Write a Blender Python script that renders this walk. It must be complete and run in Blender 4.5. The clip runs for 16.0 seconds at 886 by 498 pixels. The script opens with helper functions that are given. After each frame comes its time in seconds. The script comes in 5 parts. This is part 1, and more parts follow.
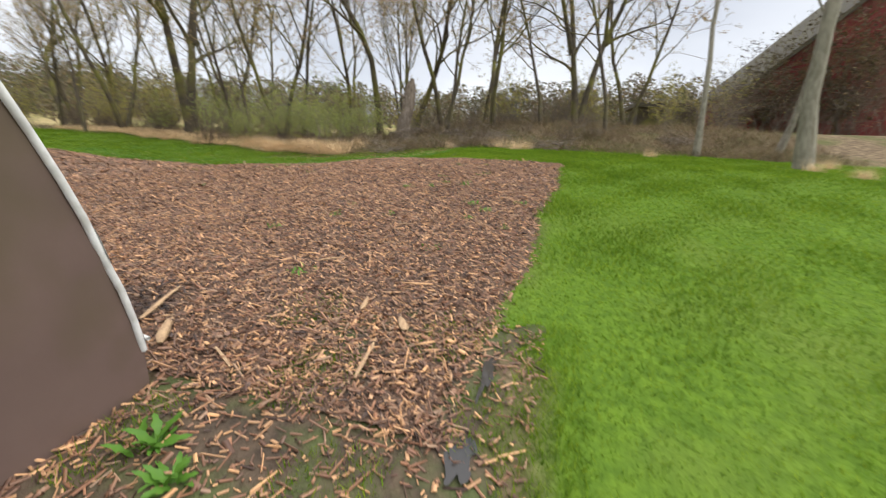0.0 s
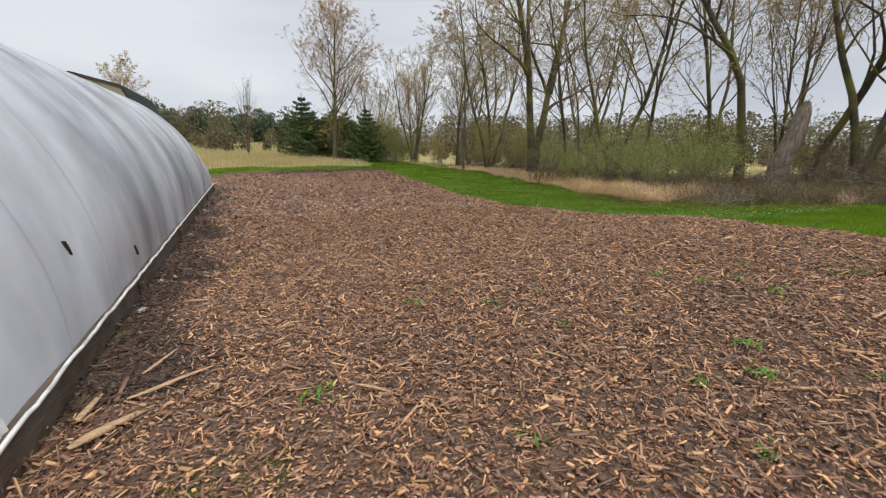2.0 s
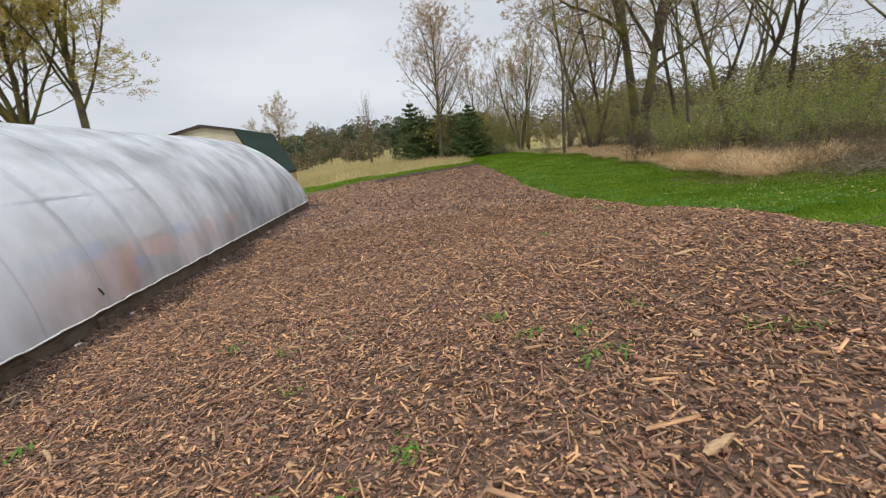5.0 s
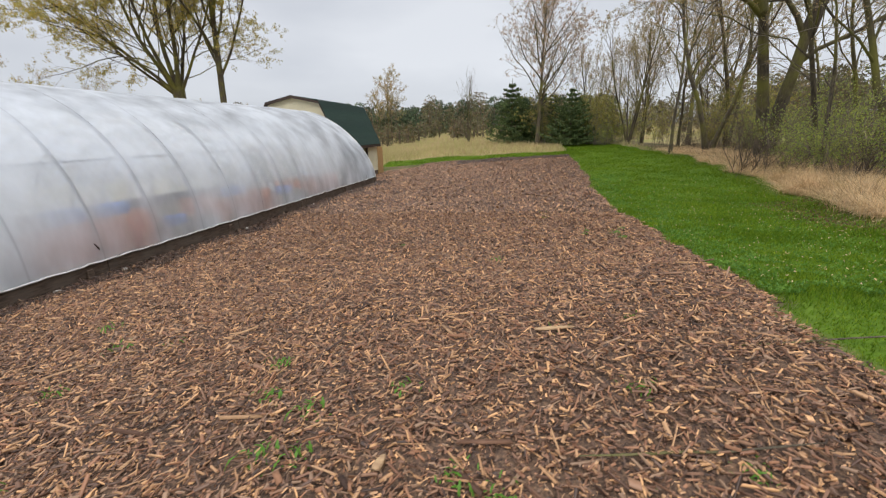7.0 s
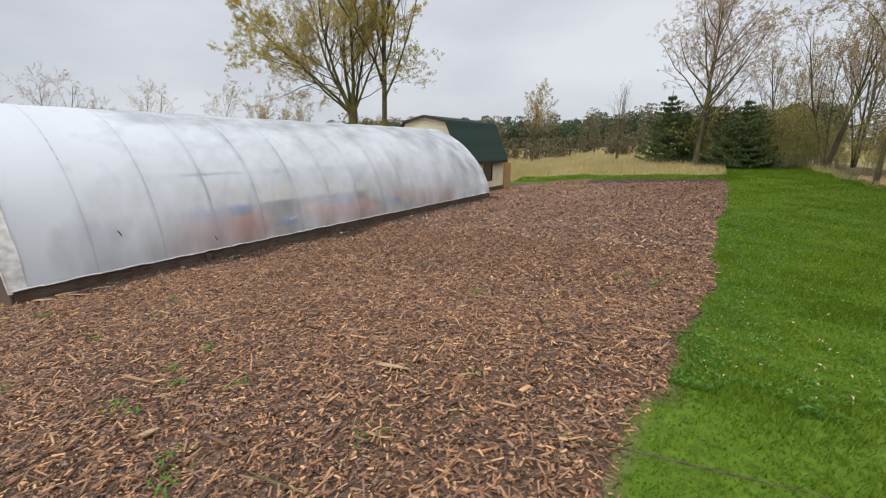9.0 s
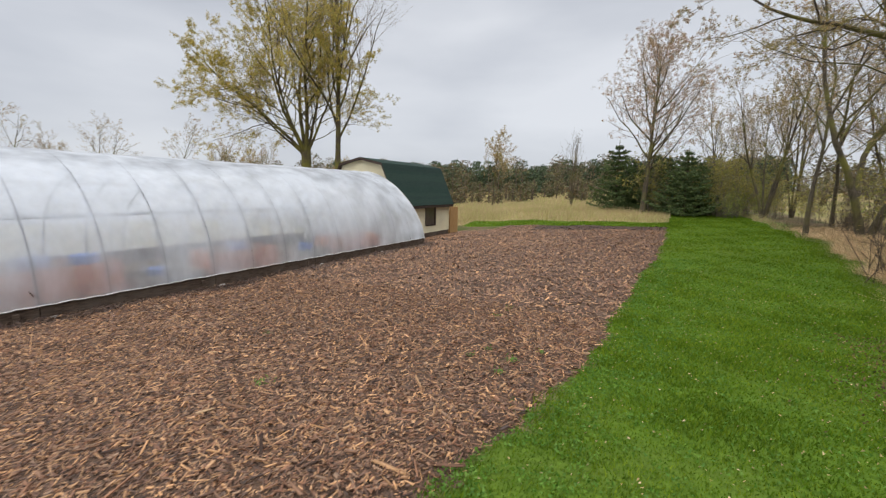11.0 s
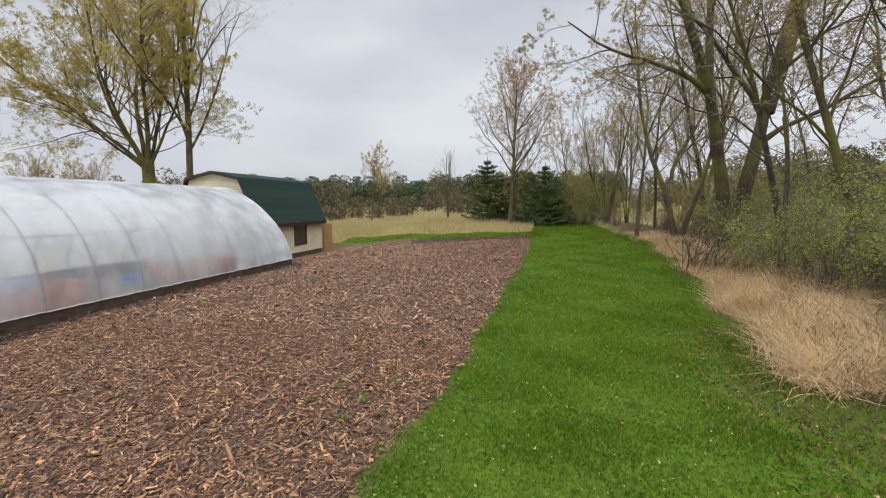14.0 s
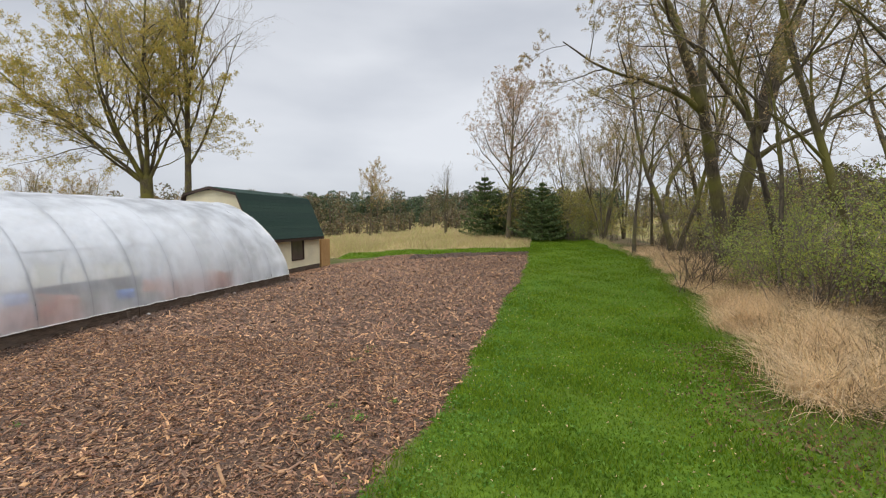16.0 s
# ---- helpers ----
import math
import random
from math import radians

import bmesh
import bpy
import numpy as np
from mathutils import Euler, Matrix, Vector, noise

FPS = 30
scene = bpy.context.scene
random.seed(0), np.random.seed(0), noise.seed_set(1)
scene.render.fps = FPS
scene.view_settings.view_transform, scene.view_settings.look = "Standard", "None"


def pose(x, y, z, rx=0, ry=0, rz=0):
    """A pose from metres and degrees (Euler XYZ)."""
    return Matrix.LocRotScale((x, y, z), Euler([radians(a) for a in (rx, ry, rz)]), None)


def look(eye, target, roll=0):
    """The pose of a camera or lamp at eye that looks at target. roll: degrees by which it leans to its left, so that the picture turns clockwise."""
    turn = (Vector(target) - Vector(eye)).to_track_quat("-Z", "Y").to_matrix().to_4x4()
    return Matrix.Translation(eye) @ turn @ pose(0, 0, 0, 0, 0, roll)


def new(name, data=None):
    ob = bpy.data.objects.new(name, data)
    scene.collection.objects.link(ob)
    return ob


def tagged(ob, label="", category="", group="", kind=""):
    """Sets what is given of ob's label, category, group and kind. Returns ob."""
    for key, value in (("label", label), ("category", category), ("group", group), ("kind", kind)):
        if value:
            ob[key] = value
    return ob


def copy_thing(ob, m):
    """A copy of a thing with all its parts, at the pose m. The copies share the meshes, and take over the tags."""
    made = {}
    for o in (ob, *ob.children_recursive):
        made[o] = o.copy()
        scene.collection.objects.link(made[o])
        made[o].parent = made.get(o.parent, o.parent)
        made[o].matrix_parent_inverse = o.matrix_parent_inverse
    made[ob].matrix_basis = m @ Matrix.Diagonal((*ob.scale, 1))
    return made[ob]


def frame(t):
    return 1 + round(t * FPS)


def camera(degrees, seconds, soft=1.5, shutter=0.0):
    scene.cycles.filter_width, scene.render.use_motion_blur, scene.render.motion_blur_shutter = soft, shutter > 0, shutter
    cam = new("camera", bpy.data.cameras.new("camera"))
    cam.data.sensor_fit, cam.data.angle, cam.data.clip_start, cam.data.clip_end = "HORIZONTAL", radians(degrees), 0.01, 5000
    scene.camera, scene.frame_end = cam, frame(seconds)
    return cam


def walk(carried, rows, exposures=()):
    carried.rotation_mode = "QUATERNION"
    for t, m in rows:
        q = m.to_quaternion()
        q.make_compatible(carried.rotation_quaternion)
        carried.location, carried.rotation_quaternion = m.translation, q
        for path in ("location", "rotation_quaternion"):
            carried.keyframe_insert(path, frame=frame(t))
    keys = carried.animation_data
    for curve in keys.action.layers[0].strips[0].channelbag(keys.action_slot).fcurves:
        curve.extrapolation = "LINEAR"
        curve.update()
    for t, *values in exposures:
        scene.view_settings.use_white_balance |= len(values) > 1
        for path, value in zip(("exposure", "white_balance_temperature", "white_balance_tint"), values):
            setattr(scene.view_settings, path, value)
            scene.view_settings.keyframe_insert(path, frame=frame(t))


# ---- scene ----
cam = camera(95.1, 16.0, soft=1.2, shutter=0.2)
PATH = [
    (0.0, pose(-1.402, -2.051, 1.373, 74.43, -2.37, -73.47)),
    (0.5, pose(-0.771, -2.083, 1.493, 79.19, 0.35, -55.42)),
    (1.0, pose(-0.191, -2.109, 1.531, 78.12, -4.49, -40.24)),
    (1.5, pose(0.457, -2.127, 1.563, 77.39, -5.96, -33.65)),
    (2.0, pose(1.100, -2.245, 1.628, 77.22, -2.42, -25.74)),
    (2.5, pose(1.637, -2.353, 1.673, 78.79, -0.48, -22.76)),
    (3.0, pose(2.110, -2.495, 1.710, 77.09, 1.44, -20.64)),
    (3.5, pose(2.645, -2.700, 1.723, 73.42, 0.14, -19.93)),
    (4.0, pose(3.185, -2.669, 1.746, 74.11, 1.36, -14.86)),
    (4.2, pose(3.379, -2.675, 1.816, 76.56, 4.26, -15.18)),
    (6.3, pose(5.681, -2.168, 1.974, 71.72, 1.25, 9.69)),
    (6.5, pose(5.908, -2.085, 2.006, 70.93, 0.46, 9.67)),
    (7.0, pose(6.427, -1.903, 2.097, 74.02, 1.06, 10.50)),
    (7.5, pose(6.983, -1.818, 2.167, 77.67, -0.64, 21.91)),
    (8.0, pose(7.521, -1.664, 2.249, 75.78, -0.81, 27.47)),
    (8.2, pose(7.715, -1.635, 2.266, 74.30, 0.55, 29.70)),
    (10.5, pose(9.466, 0.109, 2.501, 80.28, -1.39, 34.11)),
    (11.0, pose(9.564, 0.675, 2.458, 81.47, -1.13, 29.77)),
    (11.5, pose(9.694, 1.098, 2.506, 87.06, 0.82, 24.00)),
    (12.0, pose(9.734, 1.350, 2.485, 90.32, 1.67, 20.41)),
    (12.5, pose(9.782, 1.404, 2.477, 88.68, 1.09, 17.78)),
    (13.0, pose(9.800, 1.432, 2.470, 86.66, 0.62, 15.77)),
    (13.5, pose(9.801, 1.417, 2.455, 84.87, 0.08, 14.41)),
    (14.0, pose(9.789, 1.391, 2.450, 83.69, 0.05, 13.56)),
    (14.5, pose(9.789, 1.405, 2.452, 83.19, 0.33, 13.04)),
    (15.0, pose(9.792, 1.419, 2.451, 83.64, 0.33, 12.88)),
    (15.5, pose(9.797, 1.412, 2.449, 84.72, 0.34, 13.03)),
    (16.0, pose(9.783, 1.408, 2.450, 85.89, -0.05, 13.23)),
]
walk(cam, PATH, exposures=((0.0, 0.46), (0.5, 0.34), (1.0, 0.14), (2.0, 0.04), (4.0, 0.05), (8.2, 0.03), (10.5, -0.04), (11.0, 0.0), (12.2, -0.2), (13.5, -0.03), (16.0, 0.06)))

# ---- world and light: overcast day ----
world = bpy.data.worlds.new("overcast_sky")
scene.world = world
world.use_nodes = True
wn, wl = world.node_tree.nodes, world.node_tree.links
wn.clear()
w_out = wn.new("ShaderNodeOutputWorld")
w_bg = wn.new("ShaderNodeBackground")
w_sky = wn.new("ShaderNodeTexSky")
w_sky.sky_type = "NISHITA"
w_sky.sun_disc = False
w_sky.sun_elevation, w_sky.sun_rotation = radians(48), radians(200)
w_tc = wn.new("ShaderNodeTexCoord")
w_map = wn.new("ShaderNodeMapping")
w_map.inputs["Scale"].default_value = (1.0, 1.0, 3.2)
w_noise = wn.new("ShaderNodeTexNoise")
w_noise.inputs["Scale"].default_value, w_noise.inputs["Detail"].default_value = 1.7, 5
w_noise.inputs["Roughness"].default_value = 0.45
w_ramp = wn.new("ShaderNodeValToRGB")
w_ramp.color_ramp.elements[0].position, w_ramp.color_ramp.elements[0].color = 0.32, (5.2, 5.5, 6.15, 1)
w_ramp.color_ramp.elements[1].position, w_ramp.color_ramp.elements[1].color = 0.68, (7.7, 7.95, 8.45, 1)
w_mix = wn.new("ShaderNodeMixRGB")
w_mix.inputs[0].default_value = 0.93
wl.new(w_tc.outputs["Generated"], w_map.inputs["Vector"])
wl.new(w_map.outputs[0], w_noise.inputs["Vector"])
wl.new(w_noise.outputs["Fac"], w_ramp.inputs[0])
wl.new(w_sky.outputs[0], w_mix.inputs[1])
wl.new(w_ramp.outputs[0], w_mix.inputs[2])
# an overcast sky is brighter overhead than at the horizon
w_sep, w_up, w_mul = wn.new("ShaderNodeSeparateXYZ"), wn.new("ShaderNodeMapRange"), wn.new("ShaderNodeVectorMath")
w_up.inputs["From Min"].default_value, w_up.inputs["From Max"].default_value = 0.45, 1.0
w_up.inputs["To Min"].default_value, w_up.inputs["To Max"].default_value = 1.0, 2.6
w_mul.operation = "SCALE"
wl.new(w_tc.outputs["Generated"], w_sep.inputs[0])
wl.new(w_sep.outputs["Z"], w_up.inputs["Value"])
wl.new(w_mix.outputs[0], w_mul.inputs[0])
wl.new(w_up.outputs[0], w_mul.inputs["Scale"])
wl.new(w_mul.outputs[0], w_bg.inputs[0])
w_bg.inputs[1].default_value = 0.1
wl.new(w_bg.outputs[0], w_out.inputs[0])
sun = new("sun", bpy.data.lights.new("sun", "SUN"))
sun.data.energy, sun.data.angle, sun.data.color = 2.6, radians(60), (1.0, 0.97, 0.92)
sun.matrix_world = look((6, -8, 40), (4, 12, 0))


# ---- materials ----
def mat(name, color, rough=0.8, color2=None, scale=8.0, detail=6, bump=0.0, bump_scale=None, metallic=0.0, island=None, objrandom=None,
        color3=None, scale3=1.0, amount3=0.5, stretch=None, spec=0.3):
    """A surface with two scales of variation. island / objrandom: list of colours picked per loose piece / per object."""
    m = bpy.data.materials.new(name)
    m.use_nodes = True
    nt = m.node_tree
    n, l = nt.nodes, nt.links
    b = n["Principled BSDF"]
    b.inputs["Roughness"].default_value, b.inputs["Metallic"].default_value = rough, metallic
    b.inputs["Specular IOR Level"].default_value = spec
    tc = n.new("ShaderNodeTexCoord")
    vec = tc.outputs["Object"]
    if stretch:
        mp = n.new("ShaderNodeMapping")
        mp.inputs["Scale"].default_value = stretch
        l.new(vec, mp.inputs["Vector"])
        vec = mp.outputs[0]
    nz = n.new("ShaderNodeTexNoise")
    nz.inputs["Scale"].default_value, nz.inputs["Detail"].default_value = scale, detail
    l.new(vec, nz.inputs["Vector"])
    mix = n.new("ShaderNodeMixRGB")
    mix.inputs[1].default_value, mix.inputs[2].default_value = (*color, 1), (*(color2 or [c * 0.7 for c in color]), 1)
    rmp = n.new("ShaderNodeMapRange")
    rmp.inputs["From Min"].default_value, rmp.inputs["From Max"].default_value = 0.35, 0.65
    l.new(nz.outputs["Fac"], rmp.inputs["Value"])
    l.new(rmp.outputs[0], mix.inputs[0])
    out = mix.outputs[0]
    picks = island or objrandom
    if picks:
        ramp = n.new("ShaderNodeValToRGB")
        ramp.color_ramp.interpolation = "CONSTANT"
        el = ramp.color_ramp.elements
        while len(el) < len(picks):
            el.new(0.5)
        for k, c in enumerate(picks):
            el[k].position, el[k].color = k / len(picks), (*c, 1)
        if island:
            g = n.new("ShaderNodeNewGeometry")
            l.new(g.outputs["Random Per Island"], ramp.inputs[0])
        else:
            g = n.new("ShaderNodeObjectInfo")
            l.new(g.outputs["Random"], ramp.inputs[0])
        mul = n.new("ShaderNodeMixRGB")
        mul.blend_type = "MULTIPLY"
        mul.inputs[0].default_value = 1.0
        l.new(out, mul.inputs[1])
        l.new(ramp.outputs[0], mul.inputs[2])
        out = mul.outputs[0]
    if color3:
        nz3 = n.new("ShaderNodeTexNoise")
        nz3.inputs["Scale"].default_value, nz3.inputs["Detail"].default_value = scale3, 4
        l.new(tc.outputs["Object"], nz3.inputs["Vector"])
        r3 = n.new("ShaderNodeMapRange")
        r3.inputs["From Min"].default_value, r3.inputs["From Max"].default_value = 0.45, 0.62
        r3.inputs["To Max"].default_value = amount3
        l.new(nz3.outputs["Fac"], r3.inputs["Value"])
        mx3 = n.new("ShaderNodeMixRGB")
        mx3.inputs[2].default_value = (*color3, 1)
        l.new(r3.outputs[0], mx3.inputs[0])
        l.new(out, mx3.inputs[1])
        out = mx3.outputs[0]
    l.new(out, b.inputs["Base Color"])
    if bump:
        nb = n.new("ShaderNodeTexNoise")
        nb.inputs["Scale"].default_value, nb.inputs["Detail"].default_value = bump_scale or scale * 3, 5
        l.new(vec, nb.inputs["Vector"])
        bp = n.new("ShaderNodeBump")
        bp.inputs["Strength"].default_value, bp.inputs["Distance"].default_value = bump, 0.02
        l.new(nb.outputs["Fac"], bp.inputs["Height"])
        l.new(bp.outputs[0], b.inputs["Normal"])
    return m


def leafy(m, amount=0.35, tint=(0.5, 0.7, 0.2)):
    """Lets some light through thin leaves."""
    n, l = m.node_tree.nodes, m.node_tree.links
    b, o = n["Principled BSDF"], n["Material Output"]
    t = n.new("ShaderNodeBsdfTranslucent")
    src = b.inputs["Base Color"].links[0].from_socket
    l.new(src, t.inputs["Color"])
    mx = n.new("ShaderNodeMixShader")
    mx.inputs[0].default_value = amount
    l.new(b.outputs[0], mx.inputs[1])
    l.new(t.outputs[0], mx.inputs[2])
    l.new(mx.outputs[0], o.inputs["Surface"])
    return m


M_BARK = mat("bark", (0.115, 0.094, 0.062), 0.9, (0.052, 0.042, 0.031), 5, bump=0.9, bump_scale=18, stretch=(4, 4, 1), color3=(0.17, 0.16, 0.038), scale3=0.8, amount3=0.9)
M_BARK_PALE = mat("pale_bark", (0.30, 0.27, 0.21), 0.9, (0.17, 0.15, 0.11), 4, bump=0.6, bump_scale=16, stretch=(3, 3, 1))
M_TWIG = mat("twig_bark", (0.15, 0.115, 0.085), 0.9, (0.09, 0.07, 0.05), 3)
M_TWIG_GREY = mat("grey_twig", (0.24, 0.20, 0.165), 0.9, (0.16, 0.13, 0.10), 3)
M_BUD_RED = leafy(mat("reddish_buds", (0.52, 0.36, 0.26), 0.8, (0.44, 0.34, 0.20), 1.0, island=[(1, 1, 1), (0.8, 0.9, 0.8), (1.1, 0.9, 0.8)]))
M_BUD_YEL = leafy(mat("yellow_catkins", (0.50, 0.41, 0.12), 0.8, (0.42, 0.36, 0.12), 0.8, island=[(1, 1, 1), (0.8, 0.9, 0.7), (1.15, 1.0, 0.8)]))
M_BUD_OLIVE = leafy(mat("olive_buds", (0.37, 0.31, 0.13), 0.8, (0.41, 0.29, 0.18), 0.7, island=[(1, 1, 1), (0.8, 0.9, 0.7), (1.15, 1.0, 0.8)]))
M_LEAF_GREEN = leafy(mat("young_leaves", (0.40, 0.45, 0.12), 0.6, (0.30, 0.36, 0.09), 0.9, island=[(1, 1, 1), (0.75, 0.85, 0.8), (1.2, 1.1, 0.9)]), 0.5)
M_LEAF_OLIVE = leafy(mat("olive_leaves", (0.40, 0.36, 0.10), 0.7, (0.32, 0.30, 0.08), 0.8, island=[(1, 1, 1), (0.75, 0.85, 0.75), (1.2, 1.05, 0.9)]), 0.4)
M_NEEDLE = leafy(mat("pine_needles", (0.10, 0.14, 0.05), 0.8, (0.06, 0.09, 0.036), 1.2, island=[(1, 1, 1), (0.7, 0.75, 0.7), (1.3, 1.25, 1.0)]), 0.15)
M_WOODS_BARE = leafy(mat("bare_woods", (0.19, 0.15, 0.10), 0.9, (0.13, 0.12, 0.07), 0.15, island=[(1, 1, 1), (0.8, 0.8, 0.8), (1.2, 1.05, 0.85), (0.8, 1.0, 0.7)]), 0.2)
M_WOODS_PINE = leafy(mat("pine_woods", (0.09, 0.122, 0.07), 0.9, (0.065, 0.09, 0.055), 0.12, island=[(1, 1, 1), (0.75, 0.8, 0.75), (1.25, 1.2, 1.0)]), 0.15)
M_GRASS = leafy(mat("lawn_blades", (0.18, 0.268, 0.027), 0.8, (0.128, 0.206, 0.02), 0.8, spec=0.08, island=[(1, 1, 1), (0.55, 0.66, 0.6), (1.4, 1.25, 1.0), (0.8, 0.95, 0.6)]), 0.52)
M_DRY = leafy(mat("dry_grass_blades", (0.78, 0.60, 0.38), 0.8, (0.58, 0.42, 0.25), 1.2, island=[(1, 1, 1), (0.75, 0.75, 0.75), (1.15, 1.1, 1.0), (0.9, 0.85, 0.7)]), 0.3)
M_STRAW = leafy(mat("straw_field_blades", (0.58, 0.45, 0.27), 0.8, (0.48, 0.385, 0.21), 0.25, island=[(1, 1, 1), (0.8, 0.8, 0.75), (0.8, 1.0, 0.65)]), 0.3)
M_WEED = leafy(mat("weed_leaves", (0.14, 0.27, 0.035), 0.55, (0.09, 0.19, 0.03), 6, island=[(1, 1, 1), (0.8, 0.9, 0.8), (1.2, 1.1, 1.0)]), 0.35)
CHIP_PICKS = [(1, 1, 1), (0.45, 0.4, 0.4), (1.55, 1.45, 1.2), (0.7, 0.58, 0.54), (0.18, 0.15, 0.15), (1.05, 0.82, 0.7), (2.15, 1.95, 1.5), (0.6, 0.5, 0.48), (0.9, 0.78, 0.72), (0.36, 0.29, 0.28), (1.35, 1.2, 0.95), (0.8, 0.6, 0.52)]
M_CHIP_WET = mat("wet_wood_chips", (0.10, 0.07, 0.055), 0.5, (0.065, 0.045, 0.036), 14, island=CHIP_PICKS)
M_UNDER = leafy(mat("dead_undergrowth", (0.24, 0.18, 0.115), 0.9, (0.13, 0.095, 0.06), 0.8, island=[(1, 1, 1), (0.6, 0.6, 0.55), (1.3, 1.2, 1.05), (0.7, 0.85, 0.5)]), 0.2)
M_CHIP = mat("wood_chips", (0.305, 0.187, 0.112), 0.55, spec=0.5, color2=(0.225, 0.136, 0.083), scale=14, island=CHIP_PICKS)
M_CHIP_BIG = mat("large_wood_chips", (0.27, 0.175, 0.115), 0.75, (0.20, 0.125, 0.08), 14, objrandom=CHIP_PICKS, bump=0.3)
M_STICK = mat("split_wood", (0.46, 0.31, 0.17), 0.75, (0.30, 0.19, 0.11), 9, bump=0.5, stretch=(1, 8, 8))
M_MULCH = mat("mulch_bed_base", (0.105, 0.066, 0.047), 0.9, (0.042, 0.027, 0.02), 28, bump=1.0, bump_scale=45, color3=(0.19, 0.115, 0.07), scale3=60, amount3=0.8)
M_MUD = mat("wet_mud", (0.085, 0.058, 0.036), 0.8, (0.04, 0.028, 0.018), 9, bump=1.0, bump_scale=24, color3=(0.06, 0.085, 0.02), scale3=3.0, amount3=0.7)
M_WATER = mat("puddle_water", (0.03, 0.028, 0.026), 0.03, (0.04, 0.035, 0.03), 3, spec=0.5)
M_BOARD = mat("weathered_baseboard", (0.13, 0.09, 0.063), 0.85, (0.06, 0.042, 0.032), 6, bump=0.6, stretch=(6, 1, 6), color3=(0.14, 0.11, 0.085), scale3=2.5, amount3=0.6)
M_ENDWALL = mat("brown_end_panel", (0.14, 0.094, 0.078), 0.6, (0.12, 0.08, 0.067), 3, bump=0.08, color3=(0.085, 0.07, 0.03), scale3=1.6, amount3=0.45)
M_PIPE = mat("galvanised_pipe", (0.16, 0.165, 0.17), 0.5, (0.11, 0.115, 0.12), 12, metallic=0.3)
M_SIDING = mat("cream_vinyl_siding", (0.76, 0.69, 0.48), 0.5, (0.70, 0.63, 0.43), 2.0, color3=(0.50, 0.46, 0.34), scale3=1.1, amount3=0.3, bump=0.05)
M_SHINGLE = mat("dark_green_shingles", (0.018, 0.042, 0.032), 0.85, (0.012, 0.028, 0.022), 30, bump=0.5, bump_scale=70, objrandom=[(1, 1, 1), (0.8, 0.85, 0.85), (1.2, 1.15, 1.1), (0.9, 1, 0.95)])
M_TRIM = mat("dark_brown_trim", (0.055, 0.034, 0.026), 0.6, (0.04, 0.026, 0.02), 6)
M_WINDOW = mat("dusty_window_glass", (0.06, 0.05, 0.045), 0.18, (0.09, 0.07, 0.06), 2.5, spec=0.6)
M_PLY = mat("orange_plywood", (0.48, 0.29, 0.12), 0.7, (0.38, 0.22, 0.09), 3, stretch=(6, 6, 1), bump=0.2)
M_RED = mat("red_barn_boards", (0.19, 0.025, 0.02), 0.8, (0.11, 0.018, 0.016), 3, stretch=(6, 6, 0.6), color3=(0.10, 0.07, 0.04), scale3=0.4, amount3=0.7)
M_BARNROOF = mat("dark_barn_roof", (0.06, 0.05, 0.04), 0.85, (0.09, 0.08, 0.045), 1.5)
M_SNAG = mat("grey_dead_wood", (0.30, 0.245, 0.19), 0.9, (0.13, 0.10, 0.075), 3, bump=1.0, bump_scale=12, stretch=(5, 5, 1))
M_BLUE = mat("blue_plastic_tub", (0.05, 0.20, 0.60), 0.5, (0.04, 0.15, 0.48), 3)
M_TERRA = mat("terracotta_bed", (0.72, 0.26, 0.11), 0.8, (0.55, 0.2, 0.09), 4)
M_BENCH = mat("pale_bench_wood", (0.55, 0.48, 0.38), 0.8, (0.30, 0.25, 0.2), 5)

# greenhouse film: milky, partly see-through sheet
M_FILM = bpy.data.materials.new("milky_polythene_film")
M_FILM.use_nodes = True
fn, fl = M_FILM.node_tree.nodes, M_FILM.node_tree.links
fb, fo = fn["Principled BSDF"], fn["Material Output"]
fb.inputs["Roughness"].default_value = 0.5
fb.inputs["Specular IOR Level"].default_value = 0.3
ft = fn.new("ShaderNodeBsdfTranslucent")
ft.inputs["Color"].default_value = (0.88, 0.90, 0.92, 1)
fx = fn.new("ShaderNodeBsdfRefraction")
fx.inputs["Color"].default_value, fx.inputs["Roughness"].default_value, fx.inputs["IOR"].default_value = (0.95, 0.97, 1.0, 1), 0.17, 1.08
fm1, fm2 = fn.new("ShaderNodeMixShader"), fn.new("ShaderNodeMixShader")
fm1.inputs[0].default_value = 0.40
ftc, fnz, frg = fn.new("ShaderNodeTexCoord"), fn.new("ShaderNodeTexNoise"), fn.new("ShaderNodeMapRange")
fmp = fn.new("ShaderNodeMapping")
fmp.inputs["Scale"].default_value = (1, 0.8, 0.35)
fnz.inputs["Scale"].default_value, fnz.inputs["Detail"].default_value = 1.6, 4
frg.inputs["From Min"].default_value, frg.inputs["From Max"].default_value = 0.35, 0.68
frg.inputs["To Min"].default_value, frg.inputs["To Max"].default_value = 0.14, 0.50
fl.new(ftc.outputs["Object"], fmp.inputs["Vector"])
fl.new(fmp.outputs[0], fnz.inputs["Vector"])
fl.new(fnz.outputs["Fac"], frg.inputs["Value"])
fl.new(fb.outputs[0], fm1.inputs[1])
fl.new(ft.outputs[0], fm1.inputs[2])
fl.new(fm1.outputs[0], fm2.inputs[1])
fl.new(fx.outputs[0], fm2.inputs[2])
# film clearer low down; the sky's whiteness above is put into this mix
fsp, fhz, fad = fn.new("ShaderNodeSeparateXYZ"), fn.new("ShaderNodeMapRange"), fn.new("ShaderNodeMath")
